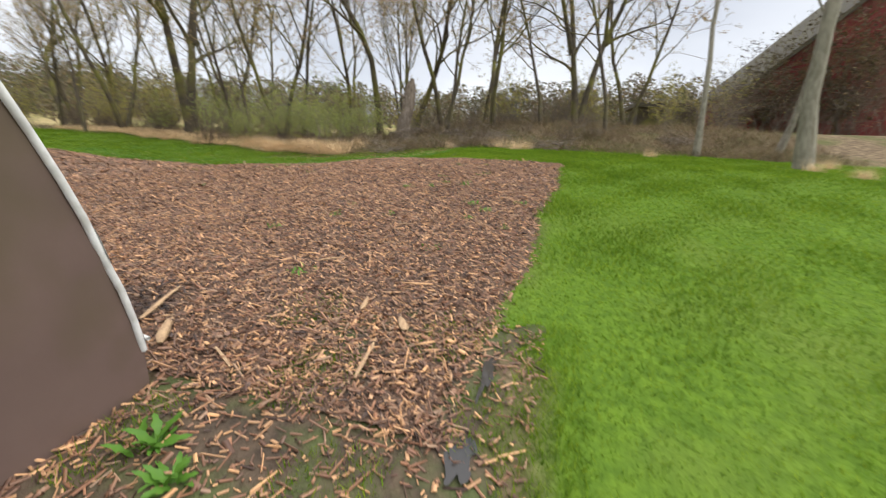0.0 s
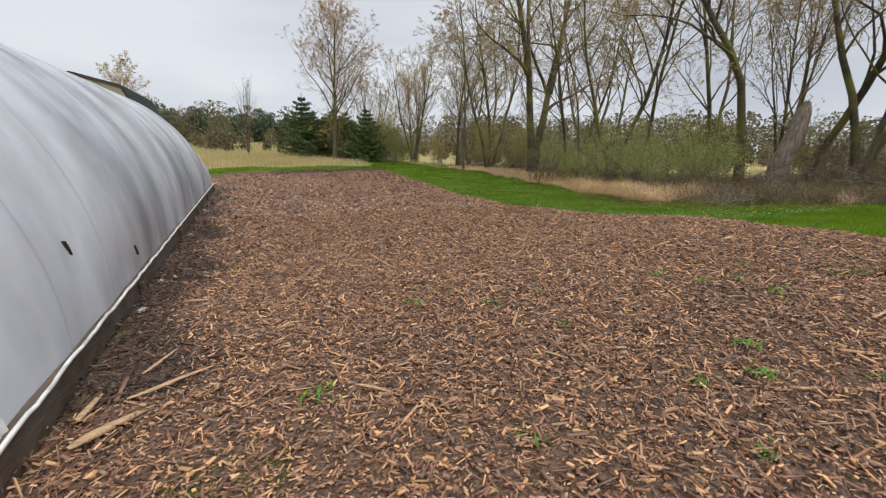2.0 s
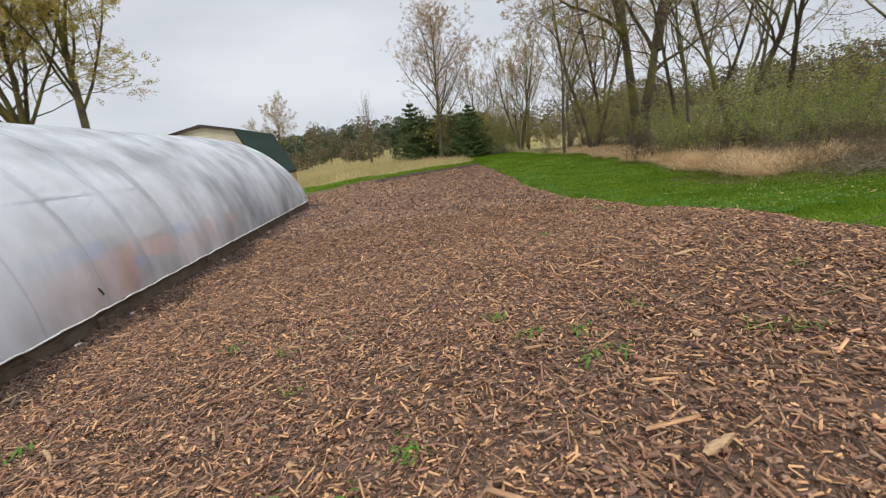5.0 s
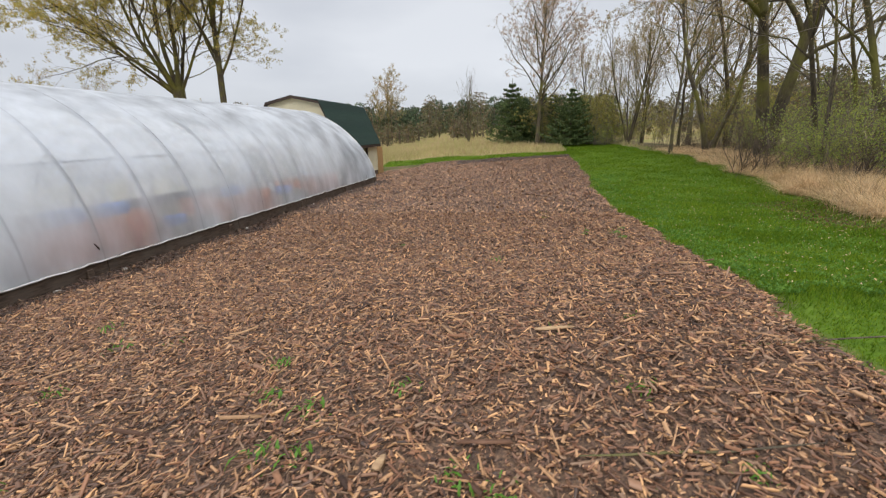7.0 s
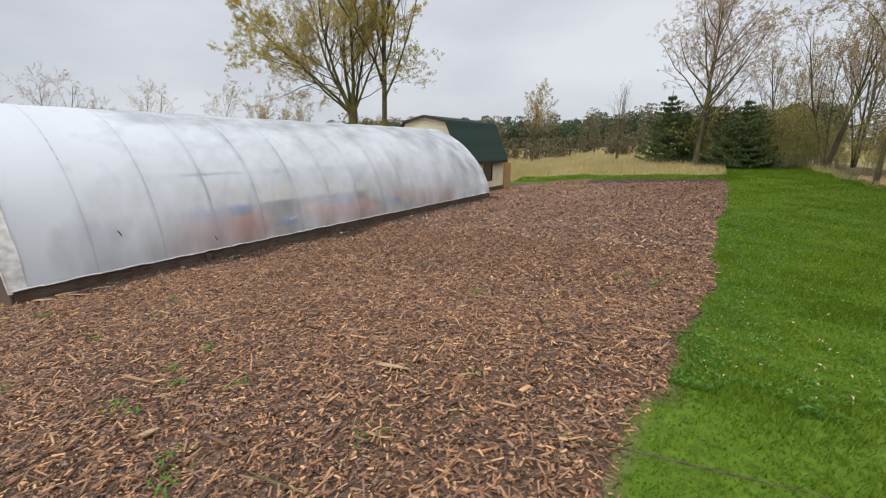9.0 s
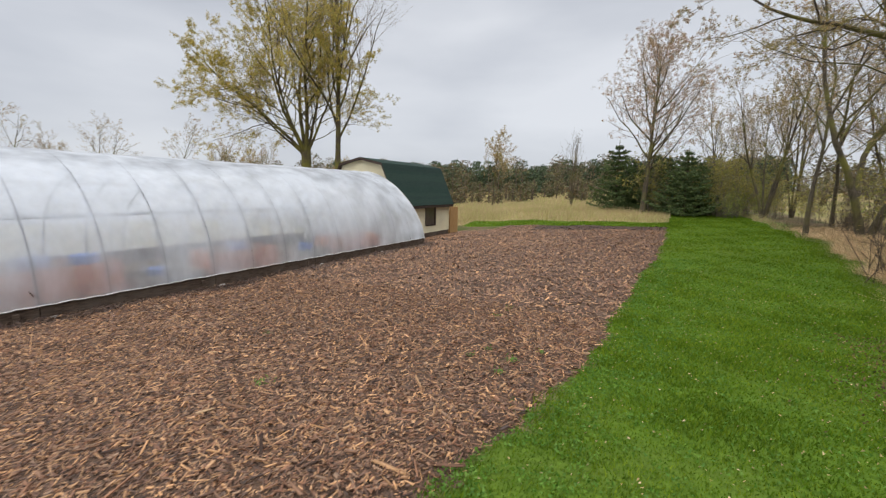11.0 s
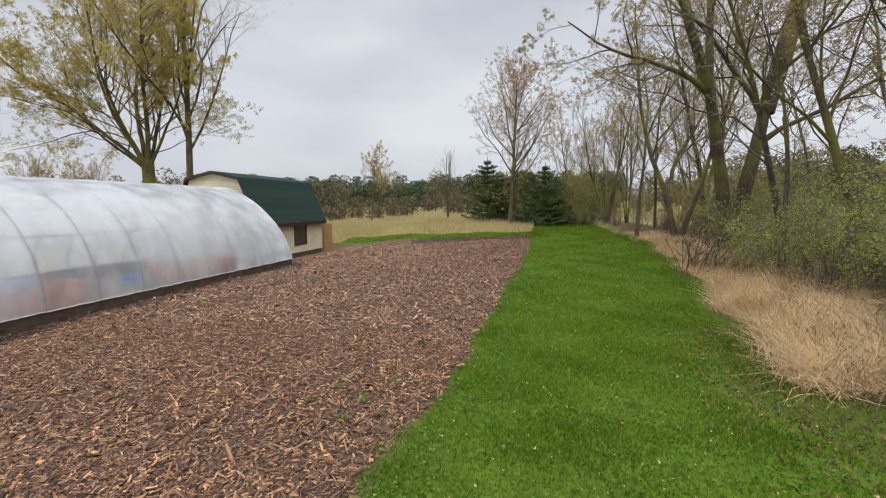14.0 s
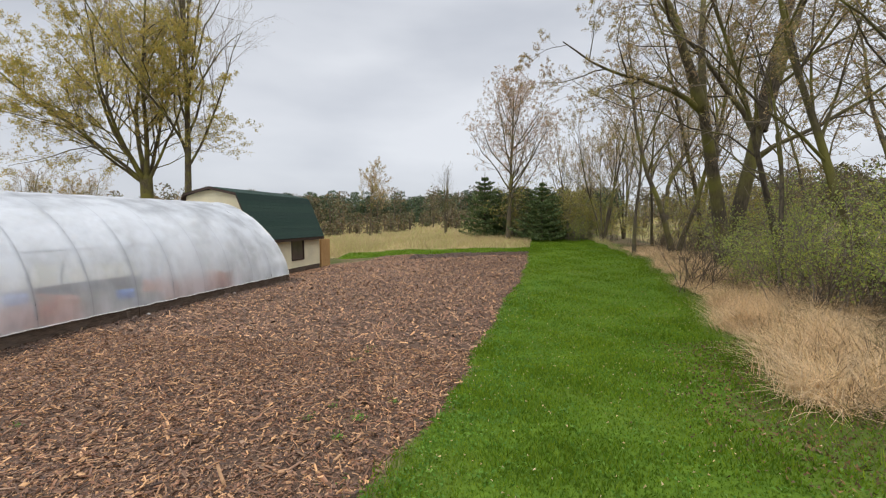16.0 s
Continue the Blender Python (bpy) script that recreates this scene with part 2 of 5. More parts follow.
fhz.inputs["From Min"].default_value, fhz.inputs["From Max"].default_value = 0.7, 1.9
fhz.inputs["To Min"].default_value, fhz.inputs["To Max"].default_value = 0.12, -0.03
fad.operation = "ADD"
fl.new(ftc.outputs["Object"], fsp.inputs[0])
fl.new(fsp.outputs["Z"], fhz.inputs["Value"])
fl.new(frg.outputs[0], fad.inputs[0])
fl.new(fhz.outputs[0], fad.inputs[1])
# film's whitening at a slant is fixed in here as milkier first bays
fnr, fa2 = fn.new("ShaderNodeMapRange"), fn.new("ShaderNodeMath")
fnr.inputs["From Min"].default_value, fnr.inputs["From Max"].default_value = 0.3, 3.2
fnr.inputs["To Min"].default_value, fnr.inputs["To Max"].default_value = -0.5, 0.0
fa2.operation, fa2.use_clamp = "ADD", True
fl.new(fsp.outputs["Y"], fnr.inputs["Value"])
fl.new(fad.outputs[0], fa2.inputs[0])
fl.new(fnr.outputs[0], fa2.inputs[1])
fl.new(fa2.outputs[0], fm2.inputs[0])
# dark hoop lines are painted in, where each pipe dims light through the film
fpp, frr, frc = fn.new("ShaderNodeMath"), fn.new("ShaderNodeMapRange"), fn.new("ShaderNodeMixRGB")
fpp.operation, fpp.inputs[1].default_value = "PINGPONG", 15.8 / 30.0
frr.inputs["From Min"].default_value, frr.inputs["From Max"].default_value = 0.005, 0.022
frc.inputs[1].default_value, frc.inputs[2].default_value = (0.62, 0.65, 0.70, 1), (0.81, 0.85, 0.91, 1)
fl.new(fsp.outputs["Y"], fpp.inputs[0])
fl.new(fpp.outputs[0], frr.inputs["Value"])
fl.new(frr.outputs[0], frc.inputs[0])
fl.new(frc.outputs[0], fb.inputs["Base Color"])
fl.new(fm2.outputs[0], fo.inputs["Surface"])
fwz, fwb, fwm = fn.new("ShaderNodeTexNoise"), fn.new("ShaderNodeBump"), fn.new("ShaderNodeMapping")
fwm.inputs["Scale"].default_value, fwm.inputs["Rotation"].default_value = (1.2, 2.2, 0.5), (0.5, 0, 0)
fwz.inputs["Scale"].default_value, fwz.inputs["Detail"].default_value = 3.5, 3
fwb.inputs["Strength"].default_value, fwb.inputs["Distance"].default_value = 0.10, 0.05
fl.new(ftc.outputs["Object"], fwm.inputs["Vector"])
fl.new(fwm.outputs[0], fwz.inputs["Vector"])
fl.new(fwz.outputs["Fac"], fwb.inputs["Height"])
fl.new(fwb.outputs[0], fb.inputs["Normal"])
M_FILM_EDGE = mat("white_film_edge", (0.74, 0.74, 0.72), 0.5, (0.48, 0.47, 0.44), 8)


# ---- mesh helpers ----
def mesh_np(name, verts, faces, materials, smooth=False):
    """verts (n,3) and faces (m,k) arrays into a mesh."""
    me = bpy.data.meshes.new(name)
    verts, faces = np.asarray(verts, np.float32), np.asarray(faces, np.int32)
    k = faces.shape[1]
    me.vertices.add(len(verts))
    me.vertices.foreach_set("co", verts.ravel())
    me.loops.add(faces.size)
    me.loops.foreach_set("vertex_index", faces.ravel())
    me.polygons.add(len(faces))
    me.polygons.foreach_set("loop_start", np.arange(len(faces), dtype=np.int32) * k)
    me.polygons.foreach_set("loop_total", np.full(len(faces), k, np.int32))
    if smooth:
        me.polygons.foreach_set("use_smooth", np.ones(len(faces), bool))
    for m in materials:
        me.materials.append(m)
    me.update()
    me.validate()
    return me


def part_mesh(name, me, parent, label=""):
    ob = new(name, me)
    ob.parent = parent
    return tagged(ob, label)


def part(name, bm, material, parent, label=""):
    me = bpy.data.meshes.new(name)
    bm.to_mesh(me)
    bm.free()
    me.materials.append(material)
    return part_mesh(name, me, parent, label)


def boxbm(x0, y0, z0, x1, y1, z1, bevel=0.0):
    bm = bmesh.new()
    bmesh.ops.create_cube(bm, size=1, matrix=Matrix.Translation(((x0 + x1) / 2, (y0 + y1) / 2, (z0 + z1) / 2)) @ Matrix.Diagonal((abs(x1 - x0), abs(y1 - y0), abs(z1 - z0), 1)))
    if bevel:
        bmesh.ops.bevel(bm, geom=bm.edges[:], offset=bevel, segments=1, affect="EDGES")
    return bm


def prism(points, axis_from, axis_to):
    """A solid from an (x, z) outline, swept along y."""
    bm = bmesh.new()
    a = [bm.verts.new((x, axis_from, z)) for x, z in points]
    b = [bm.verts.new((x, axis_to, z)) for x, z in points]
    bm.faces.new(a)
    bm.faces.new(b[::-1])
    for i in range(len(points)):
        j = (i + 1) % len(points)
        bm.faces.new((a[i], b[i], b[j], a[j]))
    bmesh.ops.recalc_face_normals(bm, faces=bm.faces[:])
    return bm


class Tubes:
    """Collects tapered tubes into one quad mesh."""

    def __init__(self):
        self.v, self.f, self.n = [], [], 0

    def add(self, pts, radii, sides):
        pts = np.asarray(pts, float)
        k = len(pts)
        d = np.gradient(pts, axis=0)
        d /= np.linalg.norm(d, axis=1)[:, None] + 1e-9
        ref = np.array([0.31, 0.17, 0.93]) if abs(d[0][2]) < 0.8 else np.array([0.94, 0.31, 0.1])
        u = np.cross(d, ref)
        u /= np.linalg.norm(u, axis=1)[:, None] + 1e-9
        w = np.cross(d, u)
        a = np.arange(sides) * 2 * np.pi / sides
        ring = pts[:, None, :] + np.asarray(radii)[:, None, None] * (np.cos(a)[None, :, None] * u[:, None, :] + np.sin(a)[None, :, None] * w[:, None, :])
        self.v.append(ring.reshape(-1, 3))
        i, j = np.meshgrid(np.arange(k - 1), np.arange(sides), indexing="ij")
        j2 = (j + 1) % sides
        q = np.stack([i * sides + j, i * sides + j2, (i + 1) * sides + j2, (i + 1) * sides + j], -1).reshape(-1, 4) + self.n
        self.f.append(q)
        self.n += k * sides

    def mesh(self, name, material, smooth=True):
        return mesh_np(name, np.concatenate(self.v), np.concatenate(self.f), [material], smooth)


def leaf_quads(rng, centres, size, upright=0.0):
    """Small leaf-shaped quads scattered at the given centres."""
    c = np.asarray(centres, float)
    n = len(c)
    a = rng.normal(size=(n, 3))
    a[:, 2] += upright
    a /= np.linalg.norm(a, axis=1)[:, None]
    b = np.cross(a, rng.normal(size=(n, 3)))
    b /= np.linalg.norm(b, axis=1)[:, None] + 1e-9
    s = np.asarray(size) * rng.uniform(0.6, 1.4, n)[:, None]
    v = np.stack([c - a * s * 0.7 - b * s * 0.5, c - a * s * 0.5 + b * s * 0.5, c + a * s], 1).reshape(-1, 3)
    return v, np.arange(3 * n).reshape(-1, 3)


# ---- the lie of the land ----
def smooth01(t):
    t = np.clip(t, 0, 1)
    return t * t * (3 - 2 * t)


def ground_z(x, y):
    """Height of the ground: rises from the greenhouse to the lawn, with a swale across bed and lawn; a bank behind the brush."""
    x, y = np.asarray(x, float), np.asarray(y, float)
    xs = np.clip(x, -2.5, None)
    near = np.where(xs < 7, 0.105 * xs, 0.735 + 0.30 * (1 - np.exp(-(np.maximum(xs, 7) - 7) * 0.35)))
    swale = np.interp(y, (0.4, 2, 4, 6, 8, 10, 12, 15, 18, 24, 30), (0, 0.12, 0.36, 0.53, 0.65, 0.71, 0.70, 0.62, 0.52, 0.22, 0))
    near = near - swale * np.clip(near / 0.87, 0, 1) * (1 - 0.9 * smooth01((x - 11.5) / 5.5))
    far = -0.3 + 1.3 * smooth01((x + 22) / 26) + 1.9 * smooth01((y - 36) / 75)
    k = smooth01((y - 23) / 10)
    z = near * (1 - k) + far * k
    bank = 1.1 * smooth01((x - 14) / 7) * smooth01((9 - y) / 7)
    hill = 2.6 * smooth01((x - 36) / 60)
    return z + bank + hill + 0.02 * np.sin(x * 0.9 + 1.3) * np.sin(y * 0.7)


def gz(x, y):
    return float(ground_z(x, y))


def edge_x(y):
    """The lawn's edge along the mulch bed."""
    y = np.asarray(y, float)
    return np.interp(y, (-2, 0, 2, 4, 6, 8, 12, 15, 18, 24), (8.4, 8.25, 8.4, 8.68, 8.76, 8.82, 8.86, 9.1, 9.25, 9.3)) + 0.05 * np.sin(y * 1.3) + 0.035 * np.sin(y * 3.7 + 1) + 0.02 * np.sin(y * 9.1)


def near_y(x):
    x = np.asarray(x, float)
    return -1.70 - 0.04 * np.maximum(x, 0) + 0.05 * np.sin(x * 1.9) + 0.03 * np.sin(x * 5.1)


def verge_x(y):
    """Where the mown strip ends in rough grass."""
    y = np.asarray(y, float)
    return np.interp(y, (-8, -3, 0, 2, 4, 6, 8, 11, 15, 20, 30, 46), (13.6, 14.1, 14.2, 13.4, 12.5, 12.35, 12.6, 13.1, 13.7, 14.0, 13.4, 13.6)) + 0.12 * np.sin(y * 1.7)


def far_y(x):
    return 24.1 + 0.14 * np.clip(9.3 - x, 0, 9) + 0.12 * np.sin(x * 1.3)


def in_bed(x, y):
    x, y = np.asarray(x, float), np.asarray(y, float)
    left = np.where(y < 16.2, 0.06, -1.78)
    left = np.where(y > 22.8, -0.6 + 0.4 * (y - 22.8), left)
    return (x > left) & (x < edge_x(y)) & (y > near_y(x)) & (y < far_y(x))


def in_lawn(x, y):
    x, y = np.asarray(x, float), np.asarray(y, float)
    strip = (x >= edge_x(y)) & (x < verge_x(y)) & (y > near_y(x)) & (y < 46)
    front = (y <= near_y(x) - 0.35 * (x < 0.9)) & (y > -30) & (x > -3.0 + 0.3 * np.sin(y * 1.7)) & (x < verge_x(y) + 0.3)
    back = (y >= far_y(x)) & (y < far_y(x) + 1.9) & (x > -3) & (x < edge_x(y))
    return strip | front | back


def spaced(lo, hi, dense_lo, dense_hi, step, grow):
    c = list(np.arange(dense_lo, dense_hi + 1e-6, step))
    s = step
    while c[-1] < hi:
        s *= grow
        c.append(c[-1] + s)
    s = step
    while c[0] > lo:
        s *= grow
        c.insert(0, c[0] - s)
    return np.array(c)


def sheet(name, xs, ys, lift, material):
    X, Y = np.meshgrid(xs, ys, indexing="ij")
    Z = ground_z(X, Y) + lift
    v = np.stack([X, Y, Z], -1).reshape(-1, 3)
    ny = len(ys)
    i, j = np.meshgrid(np.arange(len(xs) - 1), np.arange(ny - 1), indexing="ij")
    f = np.stack([i * ny + j, (i + 1) * ny + j, (i + 1) * ny + j + 1, i * ny + j + 1], -1).reshape(-1, 4)
    return mesh_np(name, v, f, [material], True)


# ground material: lawn soil and short turf, straw field, brush soil, chosen by masks laid on the ground sheet
M_GROUND = bpy.data.materials.new("turf_and_field")
M_GROUND.use_nodes = True
gn, gl = M_GROUND.node_tree.nodes, M_GROUND.node_tree.links
gb = gn["Principled BSDF"]
gb.inputs["Roughness"].default_value = 0.9
gb.inputs["Specular IOR Level"].default_value = 0.05
gtc = gn.new("ShaderNodeTexCoord")


def noise_mix(c1, c2, scale, lo=0.35, hi=0.65, detail=6):
    z, r, m = gn.new("ShaderNodeTexNoise"), gn.new("ShaderNodeMapRange"), gn.new("ShaderNodeMixRGB")
    z.inputs["Scale"].default_value, z.inputs["Detail"].default_value = scale, detail
    r.inputs["From Min"].default_value, r.inputs["From Max"].default_value = lo, hi
    gl.new(gtc.outputs["Object"], z.inputs["Vector"])
    gl.new(z.outputs["Fac"], r.inputs["Value"])
    gl.new(r.outputs[0], m.inputs[0])
    for k, c in ((1, c1), (2, c2)):
        if hasattr(c, "links"):
            gl.new(c, m.inputs[k])
        else:
            m.inputs[k].default_value = (*c, 1)
    return m.outputs[0]


turf = noise_mix(noise_mix((0.06, 0.11, 0.013), (0.095, 0.16, 0.017), 12), (0.10, 0.145, 0.024), 0.7, 0.5, 0.75)
straw = noise_mix(noise_mix((0.38, 0.29, 0.15), (0.28, 0.215, 0.10), 3.0), (0.15, 0.17, 0.045), 0.12, 0.42, 0.7)
brushy = noise_mix(noise_mix((0.085, 0.06, 0.04), (0.20, 0.15, 0.09), 7.0), (0.07, 0.085, 0.025), 0.5, 0.45, 0.65)


def masked(a, b, name):
    at, m = gn.new("ShaderNodeAttribute"), gn.new("ShaderNodeMixRGB")
    at.attribute_name = name
    gl.new(at.outputs["Fac"], m.inputs[0])
    gl.new(a, m.inputs[1])
    gl.new(b, m.inputs[2])
    return m.outputs[0]


gl.new(masked(masked(brushy, straw, "straw"), turf, "turf"), gb.inputs["Base Color"])
gbz, gbb = gn.new("ShaderNodeTexNoise"), gn.new("ShaderNodeBump")
gbz.inputs["Scale"].default_value, gbb.inputs["Strength"].default_value, gbb.inputs["Distance"].default_value = 25, 0.8, 0.03
gl.new(gtc.outputs["Object"], gbz.inputs["Vector"])
gl.new(gbz.outputs["Fac"], gbb.inputs["Height"])
gl.new(gbb.outputs[0], gb.inputs["Normal"])

gxs, gys = spaced(-900, 900, -4, 16, 0.2, 1.12), spaced(-900, 1100, -6, 27, 0.2, 1.12)
ground_me = sheet("ground", gxs, gys, 0.0, M_GROUND)
GX, GY = np.meshgrid(gxs, gys, indexing="ij")
turf_mask = np.maximum(in_lawn(GX, GY).astype(float), 0.75 * (in_lawn(GX - 0.8, GY)))
turf_mask = np.where((GX > verge_x(GY) - 0.35) & (GY > 1.5) & (GY < 6.5), 0.5, turf_mask) * (GX < verge_x(GY) + 1.2)
straw_mask = ((GY > 25.8) & (GX < 12)) | ((GX < -8) & (GY > 0)) | ((GX > 17) & (GY > 7)) | (GX > 34)
for key, val in (("turf", turf_mask), ("straw", straw_mask.astype(float))):
    ground_me.attributes.new(key, "FLOAT", "POINT").data.foreach_set("value", val.ravel().astype(np.float32))
ground = tagged(new("ground", ground_me), "mown green lawn running into straw-coloured field", "ground", kind="structure")

# mulch bed: a slightly raised uneven sheet with ragged edge
bxs, bys = np.arange(-1.9, 9.9, 0.1), np.arange(-2.4, 25.8, 0.1)
BX, BY = np.meshgrid(bxs, bys, indexing="ij")
rng = np.random.default_rng(5)
bed_d = np.minimum(edge_x(BY) - BX, BY - near_y(BX))
BZ = ground_z(BX, BY) - 0.03 + 0.06 * smooth01((bed_d + 0.1) / 0.25) + 0.008 * rng.normal(size=BX.shape) + 0.02 * np.sin(BX * 2.1) * np.sin(BY * 1.7)
nyb = len(bys)
bi, bj = np.meshgrid(np.arange(len(bxs) - 1), np.arange(nyb - 1), indexing="ij")
bf = np.stack([bi * nyb + bj, (bi + 1) * nyb + bj, (bi + 1) * nyb + bj + 1, bi * nyb + bj + 1], -1).reshape(-1, 4)
keep = (in_bed(BX, BY) | ((BX > 0.06) & (bed_d > -0.15) & (BY < far_y(BX))))[bi, bj].reshape(-1)
mulch_bed = tagged(new("mulch_bed", mesh_np("mulch_bed", np.stack([BX, BY, BZ], -1).reshape(-1, 3), bf[keep], [M_MULCH], True)),
                   "brown wood-chip mulch bed beside the greenhouse", "mulch bed", kind="structure")


def bed_z(x, y):
    x, y = np.asarray(x, float), np.asarray(y, float)
    d = np.minimum(edge_x(y) - x, y - near_y(x))
    return ground_z(x, y) - 0.025 + 0.06 * smooth01((d + 0.1) / 0.25) + 0.02 * np.sin(x * 2.1) * np.sin(y * 1.7)


# ---- hoop greenhouse ----
GH_A, GH_H, GH_L, GH_B = 3.3, 2.95, 15.8, 0.22


def arch(y, s):
    """Point of the film at length y; s from 0 (bed side) over the ridge (0.5) to 1 (other side)."""
    p = 1.95 + 0.20 * smooth01(y / 2.5) - 0.52 * smooth01((y - 12.6) / 3.2)
    a = math.pi * s
    cx, sz = math.cos(a), math.sin(a)
    x = abs(cx) ** (2 / p) * (1 if cx > 0 else -1)
    h = sz ** (2 / p)
    tuck = 0.05 * math.sin(math.pi * min(1, h * GH_H / 1.4)) * float(1 - smooth01(y / 1.2)) * x
    return (-GH_A + GH_A * x - tuck, GH_B + GH_H * h)


greenhouse = tagged(new("hoop_greenhouse"), "long hoop greenhouse under milky plastic film beside mulch", "greenhouse")
HOOPS = 15
ny, ns = 260, 72
fv = []
for i in range(ny + 1):
    y = GH_L * i / ny
    bay = abs(math.sin(math.pi * y / (GH_L / HOOPS)))
    for j in range(ns + 1):
        s = j / ns
        x, z = arch(y, s)
        sag = 0.012 * bay ** 0.7 * math.sin(math.pi * s) ** 0.5
        wrinkle = 0.006 * math.sin(4.0 * y + 12 * s) * math.sin(2.3 * y - 7 * s) + 0.0012 * math.sin(19 * y + 5 * s)
        pull = smooth01((y - 12.5) / 3.3) * 0.012 * math.sin(60 * s * (1 + 0.3 * (GH_L - y)))
        r = 1 - (sag + wrinkle + float(pull)) / 3.0
        fv.append((-GH_A + (x + GH_A) * r, y, GH_B + (z - GH_B) * r))
i, j = np.meshgrid(np.arange(ny), np.arange(ns), indexing="ij")
ff = np.stack([i * (ns + 1) + j, i * (ns + 1) + j + 1, (i + 1) * (ns + 1) + j + 1, (i + 1) * (ns + 1) + j], -1).reshape(-1, 4)
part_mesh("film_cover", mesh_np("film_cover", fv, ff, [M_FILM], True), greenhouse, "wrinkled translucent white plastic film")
for k in range(1, HOOPS):
    tb = Tubes()
    y = GH_L * k / HOOPS
    pts = [((-GH_A + (arch(y, q)[0] + GH_A) * 0.992), y, GH_B + (arch(y, q)[1] - GH_B) * 0.992) for q in np.linspace(0, 1, 41)]
    tb.add(pts, [0.021] * 41, 6)
    part_mesh("hoop", tb.mesh("hoop", M_PIPE), greenhouse)
for q in (0.172, 0.355, 0.645, 0.828):
    tb = Tubes()
    pts = [((-GH_A + (arch(y, q)[0] + GH_A) * 0.982), y, GH_B + (arch(y, q)[1] - GH_B) * 0.982) for y in np.linspace(0.05, GH_L - 0.05, 30)]
    tb.add(pts, [0.018] * 30, 6)
    part_mesh("purlin", tb.mesh("purlin", M_PIPE), greenhouse)
for side in (0, 1):
    x0 = 0.0 if side == 0 else -2 * GH_A
    for k in range(5):
        y0, y1 = k * GH_L / 5, (k + 1) * GH_L / 5 - 0.012
        zb = gz(x0, (y0 + y1) / 2)
        part("baseboard", boxbm(x0 - 0.03, y0, zb - 0.08, x0 + 0.03, y1, GH_B + 0.045 + 0.005 * math.sin(k * 2.3), 0.006), M_BOARD, greenhouse, "dark weathered board")
        part("stake", boxbm(x0 + 0.032, y1 - 0.35, zb - 0.1, x0 + 0.075, y1 - 0.26, GH_B - 0.02, 0.005), M_BOARD, greenhouse)
rng = np.random.default_rng(8)
tb = Tubes()
ed = [(0.045, y, GH_B + 0.05 + 0.006 * math.sin(9 * y) + 0.004 * rng.normal()) for y in np.linspace(-0.02, GH_L, 160)]
tb.add(ed, [0.013] * 160, 5)
part_mesh("film_hem", tb.mesh("film_hem", M_FILM_EDGE), greenhouse, "rolled white film hem")
for y_end in (-0.012, GH_L + 0.012):
    ol = [arch(min(max(y_end, 0), GH_L), q) for q in np.linspace(0, 1, 49)]
    ol = [(-GH_A + (x + GH_A) * 0.999, GH_B + (z - GH_B) * 0.999) for x, z in ol]
    ol = [(ol[0][0], -0.12)] + ol + [(ol[-1][0], -0.42)]
    t2 = 0.03 if y_end > 0 else -0.03
    part("end_panel", prism(ol, y_end, y_end + t2), M_ENDWALL if y_end < 0 else M_FILM_EDGE, greenhouse, "flat brown end panel" if y_end < 0 else "white film end")
    tb = Tubes()
    tb.add([(x, y_end - (0.036 if y_end < 0 else 0.005) + 0.005 * rng.normal(), z) for x, z in ol[1:-1]], [0.017] * (len(ol) - 2), 5)
    part_mesh("film_edge", tb.mesh("film_edge", M_FILM_EDGE), greenhouse, "crumpled white film edge")
wv = []
for i in range(7):
    for j in range(97):
        x, z = arch(0.02 * i, j / 96)
        r = 1.005 + 0.0016 * math.sin(j * 2.1 + i * 1.3) + 0.0012 * rng.normal()
        wv.append((-GH_A + (x + GH_A) * r, -0.045 + 0.036 * i + 0.008 * math.sin(j * 0.7 + 0.6 * i), GH_B + (z - GH_B) * r))
i, j = np.meshgrid(np.arange(6), np.arange(96), indexing="ij")
wf = np.stack([i * 97 + j, i * 97 + j + 1, (i + 1) * 97 + j + 1, (i + 1) * 97 + j], -1).reshape(-1, 4)
part_mesh("film_wrap", mesh_np("film_wrap", wv, wf, [M_FILM_EDGE], True), greenhouse, "crumpled white film wrapped over the end hoop")
for (y, z) in ((1.47, 0.88), (3.08, 0.5)):
    s = min(np.linspace(0.01, 0.3, 60), key=lambda q: abs(arch(y, q)[1] - z))
    x = arch(y, s)[0]
    bm = bmesh.new()
    tear = [(0.0, -0.06), (0.01, -0.03), (0.006, 0.015), (-0.006, 0.055), (-0.011, 0.02), (-0.005, -0.02)]
    out_v = [bm.verts.new((x + 0.016 - 0.12 * tz, y + ty - 0.35 * tz, z + tz)) for ty, tz in tear]
    in_v = [bm.verts.new((x - 0.02 - 0.12 * tz, y + ty - 0.35 * tz, z + tz)) for ty, tz in tear]
    bm.faces.new(out_v)
    bm.faces.new(in_v[::-1])
    for k in range(6):
        bm.faces.new((out_v[k], in_v[k], in_v[(k + 1) % 6], out_v[(k + 1) % 6]))
    part("film_tear", bm, M_TRIM, greenhouse, "dark torn flap in the film")

